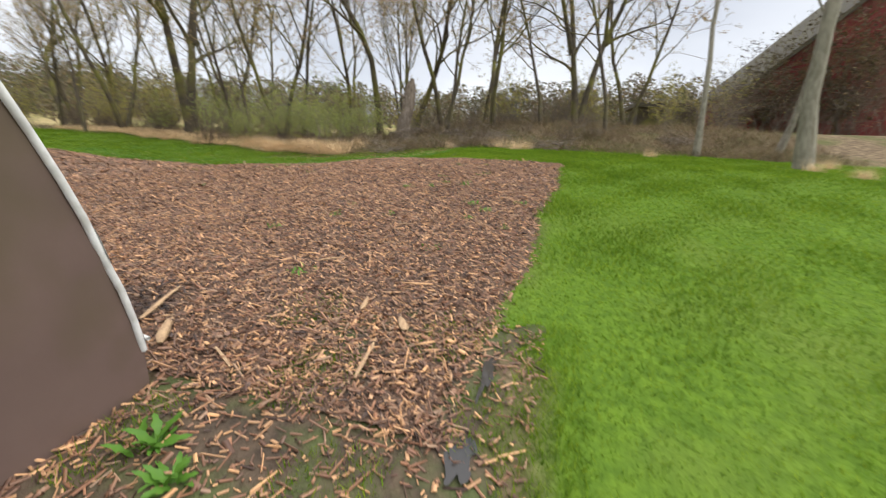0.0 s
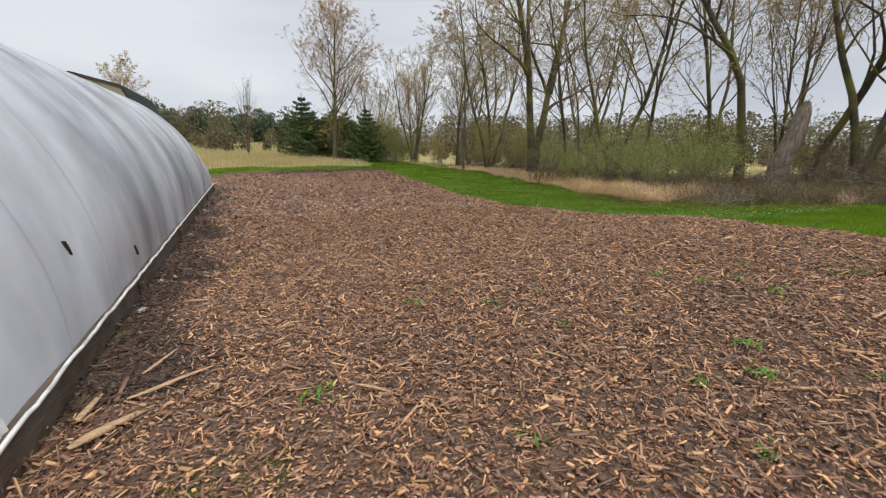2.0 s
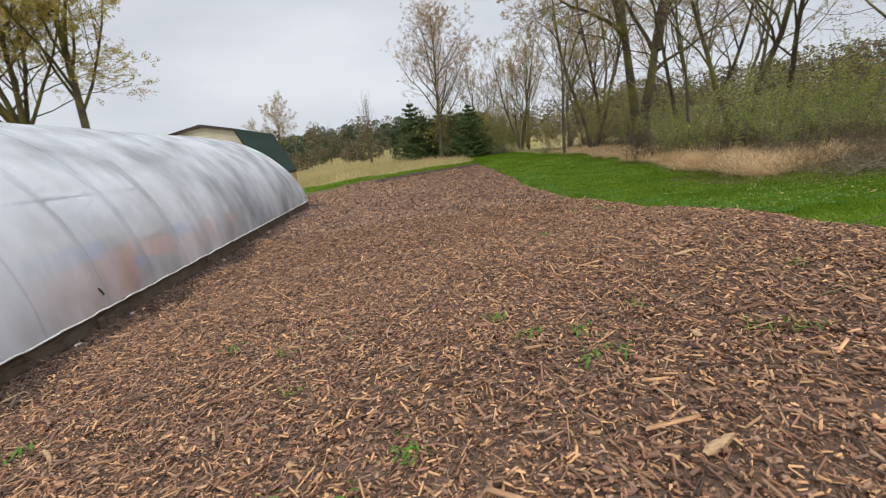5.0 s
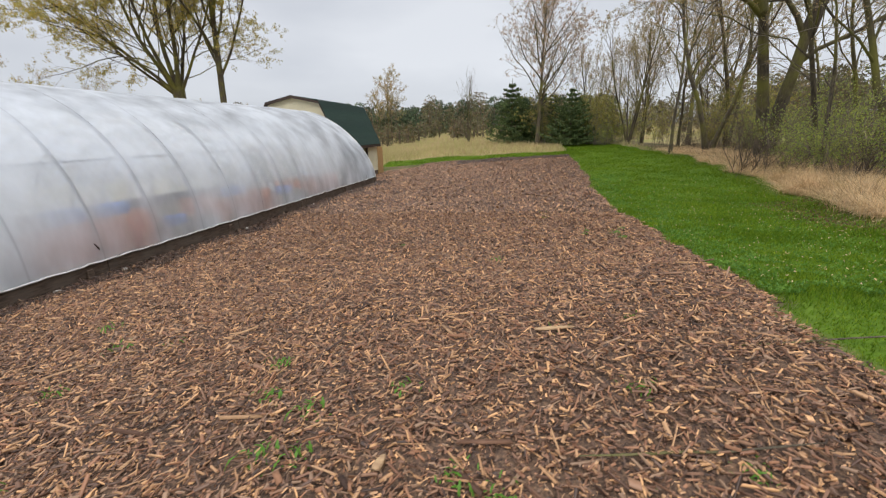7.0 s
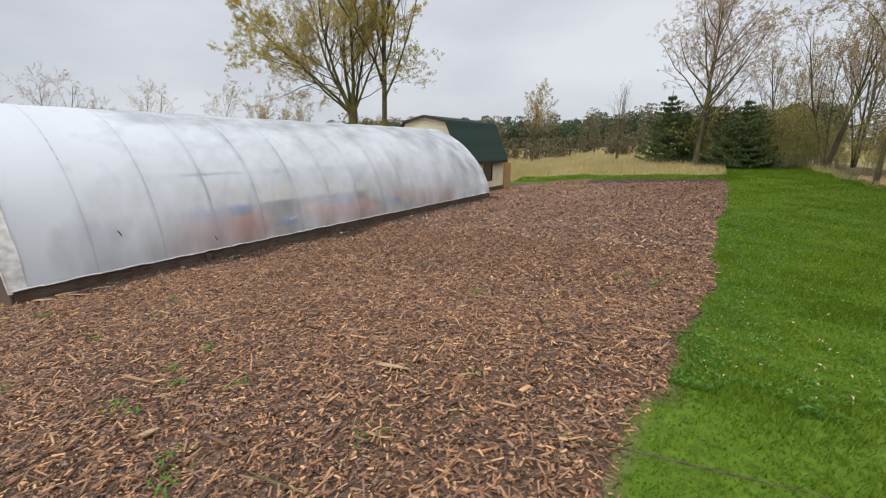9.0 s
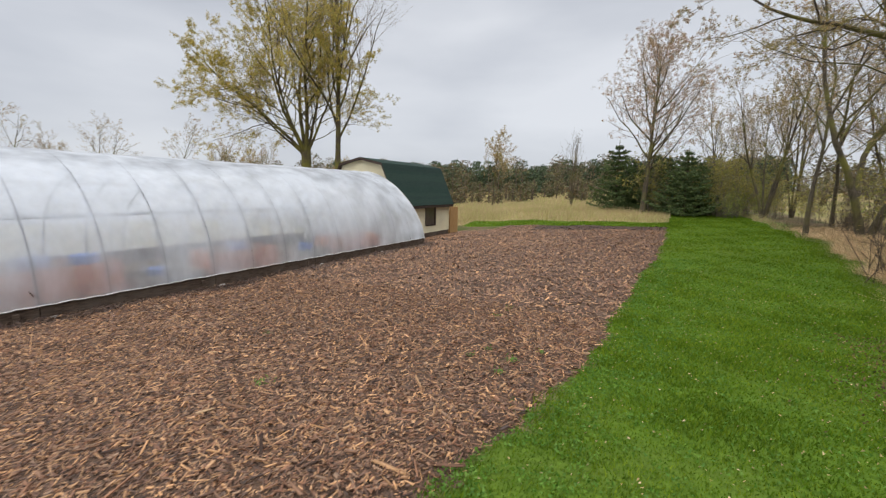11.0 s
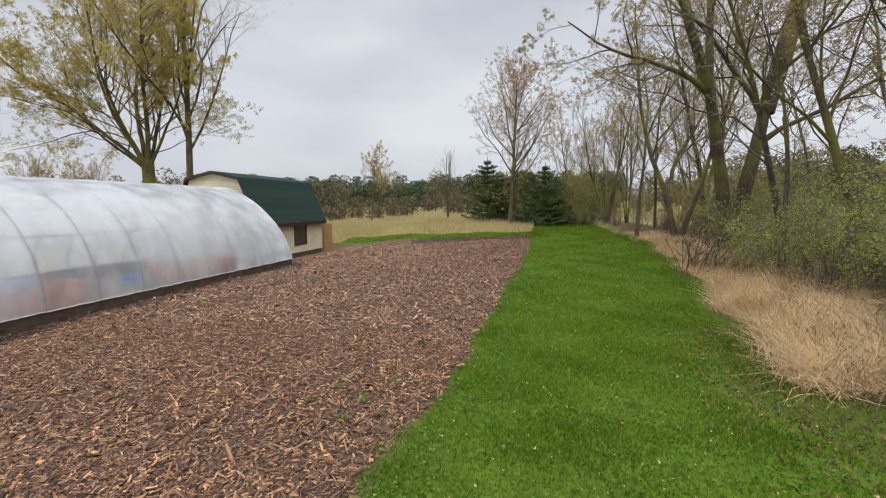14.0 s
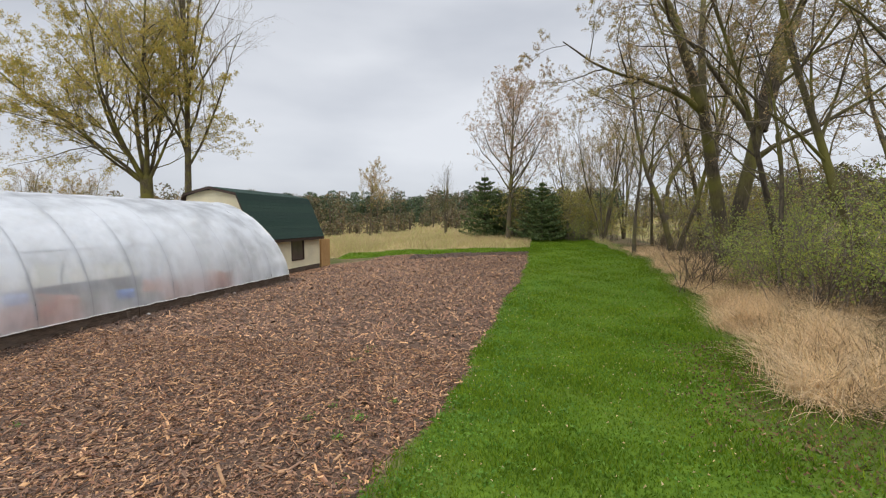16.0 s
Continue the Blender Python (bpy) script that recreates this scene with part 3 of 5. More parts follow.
rng = np.random.default_rng(12)
M_BLOCK = mat("pale_concrete", (0.42, 0.40, 0.37), 0.9, (0.28, 0.26, 0.23), 12, bump=0.5)
for y, s in ((2.3, 0.055), (3.3, 0.05), (6.4, 0.06), (9.6, 0.06), (12.6, 0.06)):
    bm = bmesh.new()
    bmesh.ops.create_icosphere(bm, subdivisions=2, radius=s)
    for vt in bm.verts:
        vt.co = Vector((vt.co.x * 0.7, vt.co.y * 1.3, vt.co.z * 0.8)) * (1 + rng.normal() * 0.07)
    me = bpy.data.meshes.new("stone")
    bm.to_mesh(me)
    bm.free()
    me.materials.append(M_BLOCK)
    st = tagged(new("stone", me), "pale rough stone against the greenhouse board", "stone", group="stones along the greenhouse")
    st.matrix_basis = Matrix.Translation((0.13 + s * 0.4, y, gz(0.15, y) + s * 0.35)) @ Euler((0, 0, y)).to_matrix().to_4x4()

# beds and tubs inside the greenhouse, dimly seen through the film
for y0, y1, m, h in ((0.8, 2.2, M_BENCH, 0.75), (2.5, 4.6, M_TERRA, 0.95), (4.8, 6.3, M_BENCH, 0.5), (6.6, 8.4, M_TERRA, 0.85), (9.0, 10.6, M_BENCH, 0.55), (11.0, 13.2, M_TERRA, 0.8)):
    bed = tagged(new("raised_bed"), "raised growing bed inside the greenhouse", "raised bed", group="beds in the greenhouse")
    z0 = gz(-1.1, y0)
    for bx in (-1.45, -0.35):
        part("side_board", boxbm(bx - 0.02, y0, z0 - 0.05, bx + 0.02, y1, z0 + h, 0.004), m, bed)
    for by in (y0, y1 - 0.04):
        part("end_board", boxbm(-1.429, by, z0 - 0.05, -0.371, by + 0.04, z0 + h, 0.004), m, bed)
    part("soil", boxbm(-1.428, y0 + 0.041, z0, -0.372, y1 - 0.041, z0 + h - 0.06), M_MUD, bed)
for x, y, w, h in ((-0.68, 1.3, 0.5, 1.02), (-0.70, 3.3, 0.6, 1.22), (-0.68, 4.1, 0.5, 1.2), (-0.68, 7.4, 0.5, 1.1), (-0.66, 9.8, 0.45, 0.8), (-0.64, 5.4, 0.4, 0.72)):
    bm = bmesh.new()
    bmesh.ops.create_cone(bm, cap_ends=True, segments=20, radius1=w * 0.42, radius2=w * 0.5, depth=0.45)
    bmesh.ops.translate(bm, verts=bm.verts[:], vec=(x, y, gz(x, y) + h - 0.35))
    me = bpy.data.meshes.new("tub")
    bm.to_mesh(me)
    bm.free()
    me.materials.append(M_BLUE)
    tagged(new("plastic_tub", me), "blue plastic tub inside the greenhouse", "tub", group="tubs in the greenhouse")

# ---- gambrel shed behind the greenhouse ----
shed = tagged(new("garden_shed"), "cream-sided garden shed with dark green gambrel roof", "shed")
SX, SY0, SY1 = -3.85, 16.15, 21.35
SW, S_EAVE, S_KX, S_KZ, S_PK, S_B = 2.0, 1.62, 1.32, 3.58, 3.86, 0.02
part("foundation", boxbm(SX - SW, SY0, -0.35, SX + SW, SY1, S_B + 0.06), M_BOARD, shed, "dark timber sill")
core = [(SX - SW + 0.03, S_B + 0.062), (SX + SW - 0.03, S_B + 0.062), (SX + SW - 0.03, S_EAVE), (SX + S_KX - 0.02, S_KZ - 0.1), (SX, S_PK - 0.1), (SX - S_KX + 0.02, S_KZ - 0.1), (SX - SW + 0.03, S_EAVE)]
part("wall", prism(core, SY0 + 0.03, SY1 - 0.03), M_SIDING, shed)


def half_width(z):
    if z < S_EAVE:
        return SW
    if z < S_KZ - 0.06:
        return SW - 0.05 - (SW - S_KX) * (z - S_EAVE) / (S_KZ - S_EAVE)
    return max(0.05, S_KX * (S_PK - 0.08 - z) / (S_PK - S_KZ))


# ---- lapped siding courses: gable and long side ----
z = S_B + 0.07
while z < S_PK - 0.2:
    w0, w1 = half_width(z) - 0.01, half_width(z + 0.125) - 0.01
    bm = bmesh.new()
    q = [(-w0, -0.016, z), (w0, -0.016, z), (w1, 0.0, z + 0.125), (-w1, 0.0, z + 0.125)]
    fr = [bm.verts.new((SX + a, SY0 + b + 0.012, c)) for a, b, c in q]
    bk = [bm.verts.new((SX + a, SY0 + 0.03, c)) for a, b, c in q]
    bm.faces.new(fr)
    for k in range(4):
        bm.faces.new((fr[k], bk[k], bk[(k + 1) % 4], fr[(k + 1) % 4]))
    part("siding_board", bm, M_SIDING, shed)
    if z < S_EAVE - 0.1:
        for ya, yb in ((SY0 + 0.03, 18.78), (19.86, SY1 - 0.03)) if 0.40 < z < 1.42 else ((SY0 + 0.03, SY1 - 0.03),):
            bm = bmesh.new()
            q = [(0.016, ya, z), (0.016, yb, z), (0.0, yb, z + 0.125), (0.0, ya, z + 0.125)]
            fr = [bm.verts.new((SX + SW + a, b, c)) for a, b, c in q]
            bk = [bm.verts.new((SX + SW - 0.03, b, c)) for a, b, c in q]
            bm.faces.new(fr)
            for k in range(4):
                bm.faces.new((fr[k], bk[k], bk[(k + 1) % 4], fr[(k + 1) % 4]))
            part("siding_board", bm, M_SIDING, shed)
    z += 0.13
win = part("window", boxbm(SX + SW - 0.03, 18.84, 0.50, SX + SW - 0.01, 19.80, 1.42), M_WINDOW, shed, "dark dusty window pane")
for y0, y1, z0, z1 in ((18.78, 18.86, 0.44, 1.48), (19.78, 19.86, 0.44, 1.48), (18.861, 19.779, 0.44, 0.52), (18.861, 19.779, 1.40, 1.48)):
    part("window_frame", boxbm(SX + SW - 0.028, y0, z0, SX + SW + 0.035, y1, z1, 0.006), M_TRIM, win, "dark brown frame")
# roof planes as slabs with shingle courses
RO = 0.16
for sgn in (1, -1):
    for (xa, za), (xb, zb), rows_n in (((SX + sgn * (SW + 0.22), S_EAVE - 0.06), (SX + sgn * S_KX, S_KZ), 13), ((SX + sgn * S_KX, S_KZ), (SX, S_PK), 7)):
        L = math.hypot(xb - xa, zb - za)
        nx, nz = (zb - za) / L * sgn, -(xb - xa) / L * sgn
        if nz < 0:
            nx, nz = -nx, -nz
        deck = [(xa, za), (xb, zb), (xb - nx * 0.05, zb - nz * 0.05), (xa - nx * 0.05, za - nz * 0.05)]
        part("roof_deck", prism(deck, SY0 - RO, SY1 + RO), M_TRIM, shed)
        for k in range(rows_n):
            t0, t1 = k / rows_n, (k + 1.06) / rows_n
            p0 = (xa + (xb - xa) * t0, za + (zb - za) * t0)
            p1 = (xa + (xb - xa) * min(t1, 1), za + (zb - za) * min(t1, 1))
            ol = [(p0[0] + nx * 0.003, p0[1] + nz * 0.003), (p1[0] + nx * 0.003, p1[1] + nz * 0.003), (p1[0] + nx * 0.006, p1[1] + nz * 0.006), (p0[0] + nx * 0.011, p0[1] + nz * 0.011)]
            part("shingle_course", prism(ol, SY0 - RO - 0.01, SY1 + RO + 0.01), M_SHINGLE, shed)
for sgn in (1, -1):
    for (xa, za), (xb, zb) in (((SX + sgn * (SW + 0.22), S_EAVE - 0.08), (SX + sgn * S_KX, S_KZ - 0.02)), ((SX + sgn * S_KX, S_KZ - 0.02), (SX, S_PK - 0.02))):
        part("rake_trim", prism([(xa, za), (xb, zb), (xb, zb - 0.09), (xa, za - 0.09)], SY0 - RO - 0.03, SY0 - RO), M_TRIM, shed, "dark brown trim")
    part("eave_trim", boxbm(SX + sgn * (SW + 0.20) - 0.02, SY0 - RO, S_EAVE - 0.2, SX + sgn * (SW + 0.20) + 0.02, SY1 + RO, S_EAVE - 0.075), M_TRIM, shed, "dark brown fascia")
part("door_hood", prism([(SX + 0.25, 3.02), (SX + 0.95, 2.90), (SX + 0.97, 2.96), (SX + 0.27, 3.08)], SY0 - 0.28, SY0 - 0.01), M_TRIM, shed, "small dark hood on the gable")
for ya in (SY0 + 0.0, SY1 - 0.06):
    part("corner_trim", boxbm(SX + SW - 0.02, ya, S_B + 0.062, SX + SW + 0.024, ya + 0.06, S_EAVE - 0.1), M_SIDING, shed)

crate = tagged(new("plywood_bin"), "orange plywood bin standing beside the shed", "bin")
for k in range(5):
    part("plank", boxbm(-2.0 + 0.001, 21.75 + k * 0.19, -0.3, -1.95, 21.75 + k * 0.19 + 0.182, 1.36 + 0.01 * (k % 2), 0.004), M_PLY, crate)
for yy in (21.62, 22.75):
    part("side_panel", boxbm(-3.2, yy, -0.3, -2.01, yy + 0.05, 1.36, 0.004), M_PLY, crate)


# ---- trees ----
def wander(rng, p, d, length, segs, bend, up):
    pts, dirs = [np.array(p, float)], []
    d = np.array(d, float)
    for _ in range(segs):
        d = d + rng.normal(size=3) * bend + np.array([0, 0, up])
        d /= np.linalg.norm(d)
        pts.append(pts[-1] + d * length / segs)
        dirs.append(d.copy())
    dirs.append(d.copy())
    return np.array(pts), dirs


def side_dir(rng, d, spread):
    a = np.cross(d, rng.normal(size=3))
    a /= np.linalg.norm(a) + 1e-9
    v = d * math.cos(spread) + a * math.sin(spread)
    return v / np.linalg.norm(v)


def make_tree(label, category, stems, levels, bark, twig, bud, bud_size, buds_per_twig, seed, spread=0.75, up=0.05, first=0.35, droop=0.0, bend=0.10, base=None, limbs=()):
    """stems: (dx, dy, dz, length, radius, and a start where it is not the root) each. limbs: bare lower trunks. levels: children per branch at each level."""
    rng = np.random.default_rng(seed)
    trunk_t, twig_t, ends = Tubes(), Tubes(), []

    def grow_branch(p, d, length, radius, level):
        segs = 9 if level == 0 else (6 if level == 1 else (4 if level == 2 else (2 if level == 3 else 1)))
        pts, dirs = wander(rng, p, d, length, segs, bend * (0.45 if level == 0 else 1.0 + 0.2 * level), (up if level < 3 else up * 0.3) - (droop if level >= 2 else 0))
        radii = radius * (1 - np.linspace(0, 1, len(pts)) * (0.80 if level < 2 else 0.7))
        if level == 0:
            radii[0] *= 1.35
            pts[0][2] -= 0.15
        (trunk_t if level < 2 else twig_t).add(pts, np.maximum(radii, 0.0035), 8 if level == 0 else (5 if level == 1 else 3))
        if level >= len(levels):
            for _ in range(buds_per_twig):
                k = rng.uniform(0.15, 1.0) * (len(pts) - 1)
                a = int(min(k, len(pts) - 2))
                ends.append(pts[a] + (pts[a + 1] - pts[a]) * (k - a) + rng.normal(size=3) * bud_size * 1.2)
            return
        n = levels[level]
        for c in range(n):
            t = (first if level == 0 else 0.2) + (1 - (first if level == 0 else 0.2)) * (c + rng.uniform(0.1, 0.9)) / n
            k = t * (len(pts) - 1)
            a = int(min(k, len(pts) - 2))
            q = pts[a] + (pts[a + 1] - pts[a]) * (k - a)
            ln = length * (0.62 - 0.38 * t if level == 0 else 0.55 - 0.25 * t) * rng.uniform(0.75, 1.2)
            rr = min(radius * (1 - 0.8 * t) * 0.58, radius * 0.36)
            grow_branch(q, side_dir(rng, dirs[a], spread * rng.uniform(0.6, 1.15)), ln, rr, level + 1)

    z0 = 0.0
    if base:
        z0 = base[0]
        trunk_t.add([(0, 0, -0.2), (0.05, 0.02, z0 * 0.25), (0, 0.05, z0 * 0.6), (0, 0, z0 + 0.3)], [base[1] * 1.3, base[1] * 1.05, base[1], base[1] * 0.95], 10)
    for dx, dy, dz, length, radius, *start in stems:
        d = np.array([dx, dy, dz], float)
        grow_branch(start or (dx * 0.25, dy * 0.25, z0), d / np.linalg.norm(d), length, radius, 0)
    for pts, radii in limbs:
        trunk_t.add(pts, radii, 10)
    tree = tagged(new("tree"), label, category)
    part_mesh("trunk", trunk_t.mesh("trunk", bark), tree)
    crown = part_mesh("crown", twig_t.mesh("crown", twig), tree)
    if ends:
        v, f = leaf_quads(rng, ends, bud_size)
        tagged(part_mesh("foliage", mesh_np("foliage", v, f, [bud]), crown, "small spring buds"), kind="stuff")
    return tree


def put_tree(ob, x, y, turn=0.0, size=1.0, sink=0.0, lean=(0, 0)):
    return Matrix.Translation((x, y, gz(x, y) - sink)) @ Euler((radians(lean[0]), radians(lean[1]), radians(turn))).to_matrix().to_4x4() @ Matrix.Scale(size, 4)


def place(ob, x, y, turn=0.0, size=1.0, lean=(0, 0), label=""):
    c = copy_thing(ob, put_tree(ob, x, y, turn, size, 0.0, lean))
    return tagged(c, label)


def settle(ob, x, y, turn=0.0, size=1.0, lean=(0, 0)):
    ob.matrix_basis = put_tree(ob, x, y, turn, size, 0.0, lean)
    return ob


# the big forked tree beside the lawn
fork = make_tree("mossy forked tree with budding bare branches", "tree",
                 [(-0.40, -0.10, 1, 8.5, 0.16, -1.22, -0.1, 5.3), (-1.0, -0.2, 0.42, 5.0, 0.09, -1.2, -0.1, 5.2), (0.10, 0.25, 1, 8.0, 0.13, -1.22, -0.1, 5.4),
                  (0.03, -0.05, 1, 9.5, 0.18, 0.78, 0.0, 4.7), (0.42, 0.10, 1, 9.0, 0.17, 0.78, 0.0, 4.6), (-0.45, 0.30, 1, 7.0, 0.10, 0.74, 0.0, 4.4), (0.9, -0.3, 0.6, 5.5, 0.09, 0.6, 0.0, 3.6)],
                 [7, 5, 4, 3], M_BARK, M_TWIG_GREY, M_BUD_OLIVE, 0.024, 17, 11, spread=0.85, up=0.012, first=0.12, bend=0.17,
                 limbs=(([(-0.10, 0, -0.2), (-0.20, 0, 0.5), (-0.42, 0.03, 2.0), (-0.80, -0.02, 3.7), (-1.22, -0.1, 5.5)], [0.33, 0.24, 0.20, 0.175, 0.14]),
                        ([(0.14, 0.02, -0.2), (0.16, 0.02, 0.5), (0.30, 0.05, 1.9), (0.55, -0.02, 3.4), (0.78, 0, 4.9)], [0.35, 0.25, 0.215, 0.19, 0.15])))
settle(fork, 16.0, 16.75, 13)
# oval maple at the field's edge
maple = make_tree("oval-crowned maple with reddish buds", "tree", [(0.02, 0, 1, 10.2, 0.17)], [30, 8, 5, 2], M_BARK, M_TWIG_GREY, M_BUD_RED, 0.036, 14, 12, spread=0.86, up=0.10, first=0.22)
settle(maple, 7.65, 31.0, 0)
# slender multi-stemmed trees in the row
slim = make_tree("slender bare tree with several stems", "tree", [(0.06, 0, 1, 8.5, 0.10), (-0.2, 0.1, 1, 7.5, 0.08), (0.22, -0.08, 1, 7.5, 0.08), (0.02, 0.2, 1, 6.5, 0.06)], [9, 6, 5], M_BARK, M_TWIG_GREY, M_BUD_OLIVE, 0.042, 8, 13, spread=0.55, up=0.08, first=0.25)
settle(slim, 14.0, 30.2, 0)
leaner = make_tree("leaning mossy tree with bare crooked limbs", "tree", [(-0.28, 0.06, 1, 11.5, 0.17)], [12, 5, 4, 2], M_BARK, M_TWIG_GREY, M_BUD_OLIVE, 0.034, 13, 14, spread=0.8, up=0.05, first=0.25, bend=0.2)
settle(leaner, 19.0, 7.4, 0)
twin = make_tree("twin-stemmed mossy tree with budding twigs", "tree", [(-0.18, 0.1, 1, 11, 0.125), (0.16, -0.06, 1, 10.5, 0.11)], [10, 5, 4, 2], M_BARK, M_TWIG_GREY, M_BUD_OLIVE, 0.034, 13, 15, spread=0.75, up=0.05, first=0.25, bend=0.17)
settle(twin, 15.6, 20.9, 0)
thinrow = make_tree("thin bare tree in the tree row", "tree", [(0.05, 0.03, 1, 9.7, 0.085)], [13, 5, 4, 2], M_BARK, M_TWIG_GREY, M_BUD_OLIVE, 0.034, 13, 16, spread=0.75, up=0.05, first=0.22, bend=0.19)
settle(thinrow, 14.1, 21.6, 0)
for ob, x, y, turn, size, lean in (
        (thinrow, 16.2, 14.4, 90, 1.05, (0, -4)), (twin, 16.9, 11.9, 140, 1.0, (0, 3)), (thinrow, 18.2, 11.6, 150, 1.15, (0, -6)), (thinrow, 15.4, 12.6, 40, 0.75, (4, 6)),
        (twin, 17.9, 24.5, 60, 1.05, (0, 0)), (leaner, 17.2, 28.0, 250, 0.95, (0, 0)), (thinrow, 16.0, 26.2, 200, 1.0, (0, 5)), (twin, 21.0, 19.0, 160, 0.95, (0, 0)),
        (thinrow, 20.5, 15.2, 300, 1.1, (0, -5)), (twin, 22.5, 11.0, 30, 1.05, (0, 0)), (thinrow, 17.6, 3.4, 120, 1.0, (0, -8)), (twin, 19.5, 1.6, 210, 1.05, (0, 0)),
        (thinrow, 21.3, -0.6, 20, 1.1, (0, 6)), (fork, 22.5, -2.4, 100, 0.8, (0, 0)), (twin, 21.0, 4.6, 330, 1.1, (0, 0)), (leaner, 24.0, 7.5, 80, 1.1, (0, 0)),
        (thinrow, 24.5, 3.0, 170, 1.1, (0, 4)), (slim, 16.2, 35.0, 90, 1.0, (0, 0)), (slim, 12.4, 37.0, 200, 0.9, (0, 0)), (slim, 19.5, 30.5, 20, 1.1, (0, 0)),
        (twin, 26.0, 23.0, 0, 1.1, (0, 0)), (thinrow, 24.0, 27.0, 50, 1.1, (0, 0)), (twin, 23.5, -5.0, 260, 1.0, (0, 0)), (thinrow, 18.5, -3.6, 10, 1.1, (0, 3))):
    place(ob, x, y, turn, size, lean)
# pale trunks by the red barn
pale = make_tree("pale-barked tree with smooth straight trunk", "tree", [(0.0, -0.02, 1, 13, 0.15)], [10, 6, 4], M_BARK_PALE, M_TWIG_GREY, M_BUD_OLIVE, 0.05, 2, 17, spread=0.7, up=0.06, first=0.45)
settle(pale, 11.0, -7.75, 0, 1.15, (-7, 0))
place(pale, 14.6, -6.3, 120, 0.62)
place(pale, 16.0, -9.2, 220, 0.6, (0, 9), "thin white-barked leaning tree")
# willow and its neighbour beyond the greenhouse
willow = make_tree("wide willow with yellow spring catkins", "tree", [(-0.5, 0.0, 1, 11, 0.15), (-0.2, 0.3, 1, 12.5, 0.17), (0.05, -0.2, 1, 12.5, 0.17), (0.3, 0.2, 1, 11, 0.13), (-1.0, -0.2, 1, 11, 0.13), (0.55, -0.3, 1, 9, 0.11), (-0.4, -0.6, 1, 11, 0.13), (-1.3, 0.1, 0.8, 8.5, 0.10)], [12, 7, 5, 3], M_BARK, M_TWIG_GREY, M_BUD_YEL, 0.056, 13, 18, spread=0.72, up=0.015, first=0.08, droop=0.02, bend=0.12, base=(5.6, 0.42))
settle(willow, -18.0, 25.4, 35)
poplar = make_tree("tall thin bare tree beside the willow", "tree", [(0.02, 0, 1, 24, 0.27)], [24, 8, 5, 2], M_BARK, M_TWIG_GREY, M_BUD_OLIVE, 0.04, 2, 19, spread=0.60, up=0.055, first=0.24)
settle(poplar, -14.8, 25.6, 0)
# saplings on the field
sapling = make_tree("bare sapling with upright vase of stems", "tree", [(0.0, 0.0, 1, 5.6, 0.07), (0.1, 0.05, 1, 5.3, 0.05), (-0.1, 0.03, 1, 5.2, 0.05), (0.04, -0.1, 1, 5.0, 0.05)], [6, 4, 3], M_BARK, M_TWIG_GREY, M_BUD_RED, 0.03, 0, 20, spread=0.4, up=0.1, first=0.3)
settle(sapling, 1.6, 37.2, 0)
young = make_tree("small yellow-budded young tree on the field", "tree", [(0.0, 0.0, 1, 8.2, 0.11)], [16, 6, 5], M_BARK, M_TWIG_GREY, M_BUD_OLIVE, 0.07, 9, 21, spread=0.7, up=0.06, first=0.3)
settle(young, -8.1, 42.6, 0, 0.84)
place(young, -20, 75, 70, 1.1)
place(sapling, -6, 62, 40, 0.9)
# far bare trees beyond the greenhouse
for x, y, s, ob in ((-52.8, 32.5, 1.45, thinrow), (-49.8, 37.8, 1.3, slim), (-46.0, 41.5, 1.2, slim), (-56, 25.6, 1.1, twin), (-57.4, 21, 1.1, slim), (-58.6, 16.4, 1.15, twin), (-62, 10, 1.1, twin), (-55, 45, 1.3, young), (-42, 56, 1.1, young), (-36, 60, 1.0, young), (-64, 3, 1.1, twin), (-34, 44, 0.8, slim)):
    place(ob, x, y, x * 7 % 360, s * 0.8, (0, 0), "distant bare tree beyond the greenhouse")


# ---- evergreens at the field's edge ----
def make_pine(seed, height, radius):
    """Whorls of level boughs with upturned tips, each carrying flat sprays; gaps show between the whorls."""
    rng = np.random.default_rng(seed)
    tb, cen = Tubes(), []
    tb.add([(0, 0, -0.1), (0.03, 0, height * 0.5), (0, 0, height)], [0.12, 0.08, 0.015], 7)
    tiers = 13
    for k in range(tiers):
        u = k / tiers
        z = height * (0.04 + 0.92 * u)
        r = radius * (1 - u ** 1.7) * rng.uniform(0.75, 1.1) + 0.15
        for b in range(7):
            a = b * 0.898 + k * 0.5 + rng.uniform(-0.3, 0.3)
            rr = r * rng.uniform(0.55, 1.2)
            out = np.array([math.cos(a), math.sin(a), 0.0])
            side = np.array([-math.sin(a), math.cos(a), 0.0])
            tt = np.linspace(0, 1, 6)
            p = tt[:, None] * out * rr + np.array([0, 0, z])
            p[:, 2] += rr * (0.30 * tt ** 2 - 0.10 * tt) + rng.normal() * 0.05
            tb.add(p, np.linspace(0.02, 0.004, 6), 3)
            n = int(150 * rr / radius) + 25
            t = rng.uniform(0.12, 1.0, n)
            w = rr * 0.34 * np.sin(np.pi * np.clip(0.15 + 0.8 * t, 0, 1)) * rng.uniform(-1, 1, n)
            q = out * (rr * t)[:, None] + side * w[:, None]
            q[:, 2] += z + rr * (0.30 * t ** 2 - 0.10 * t) + rng.normal(size=n) * 0.05
            cen.append(q)
    ob = tagged(new("evergreen"), "dark green pine with layered boughs to the ground", "pine tree")
    part_mesh("trunk", tb.mesh("trunk", M_BARK), ob)
    v, f = leaf_quads(rng, np.concatenate(cen), 0.085, 0.35)
    part_mesh("crown", mesh_np("crown", v, f, [M_NEEDLE]), ob, "dark green needle sprays")
    return ob


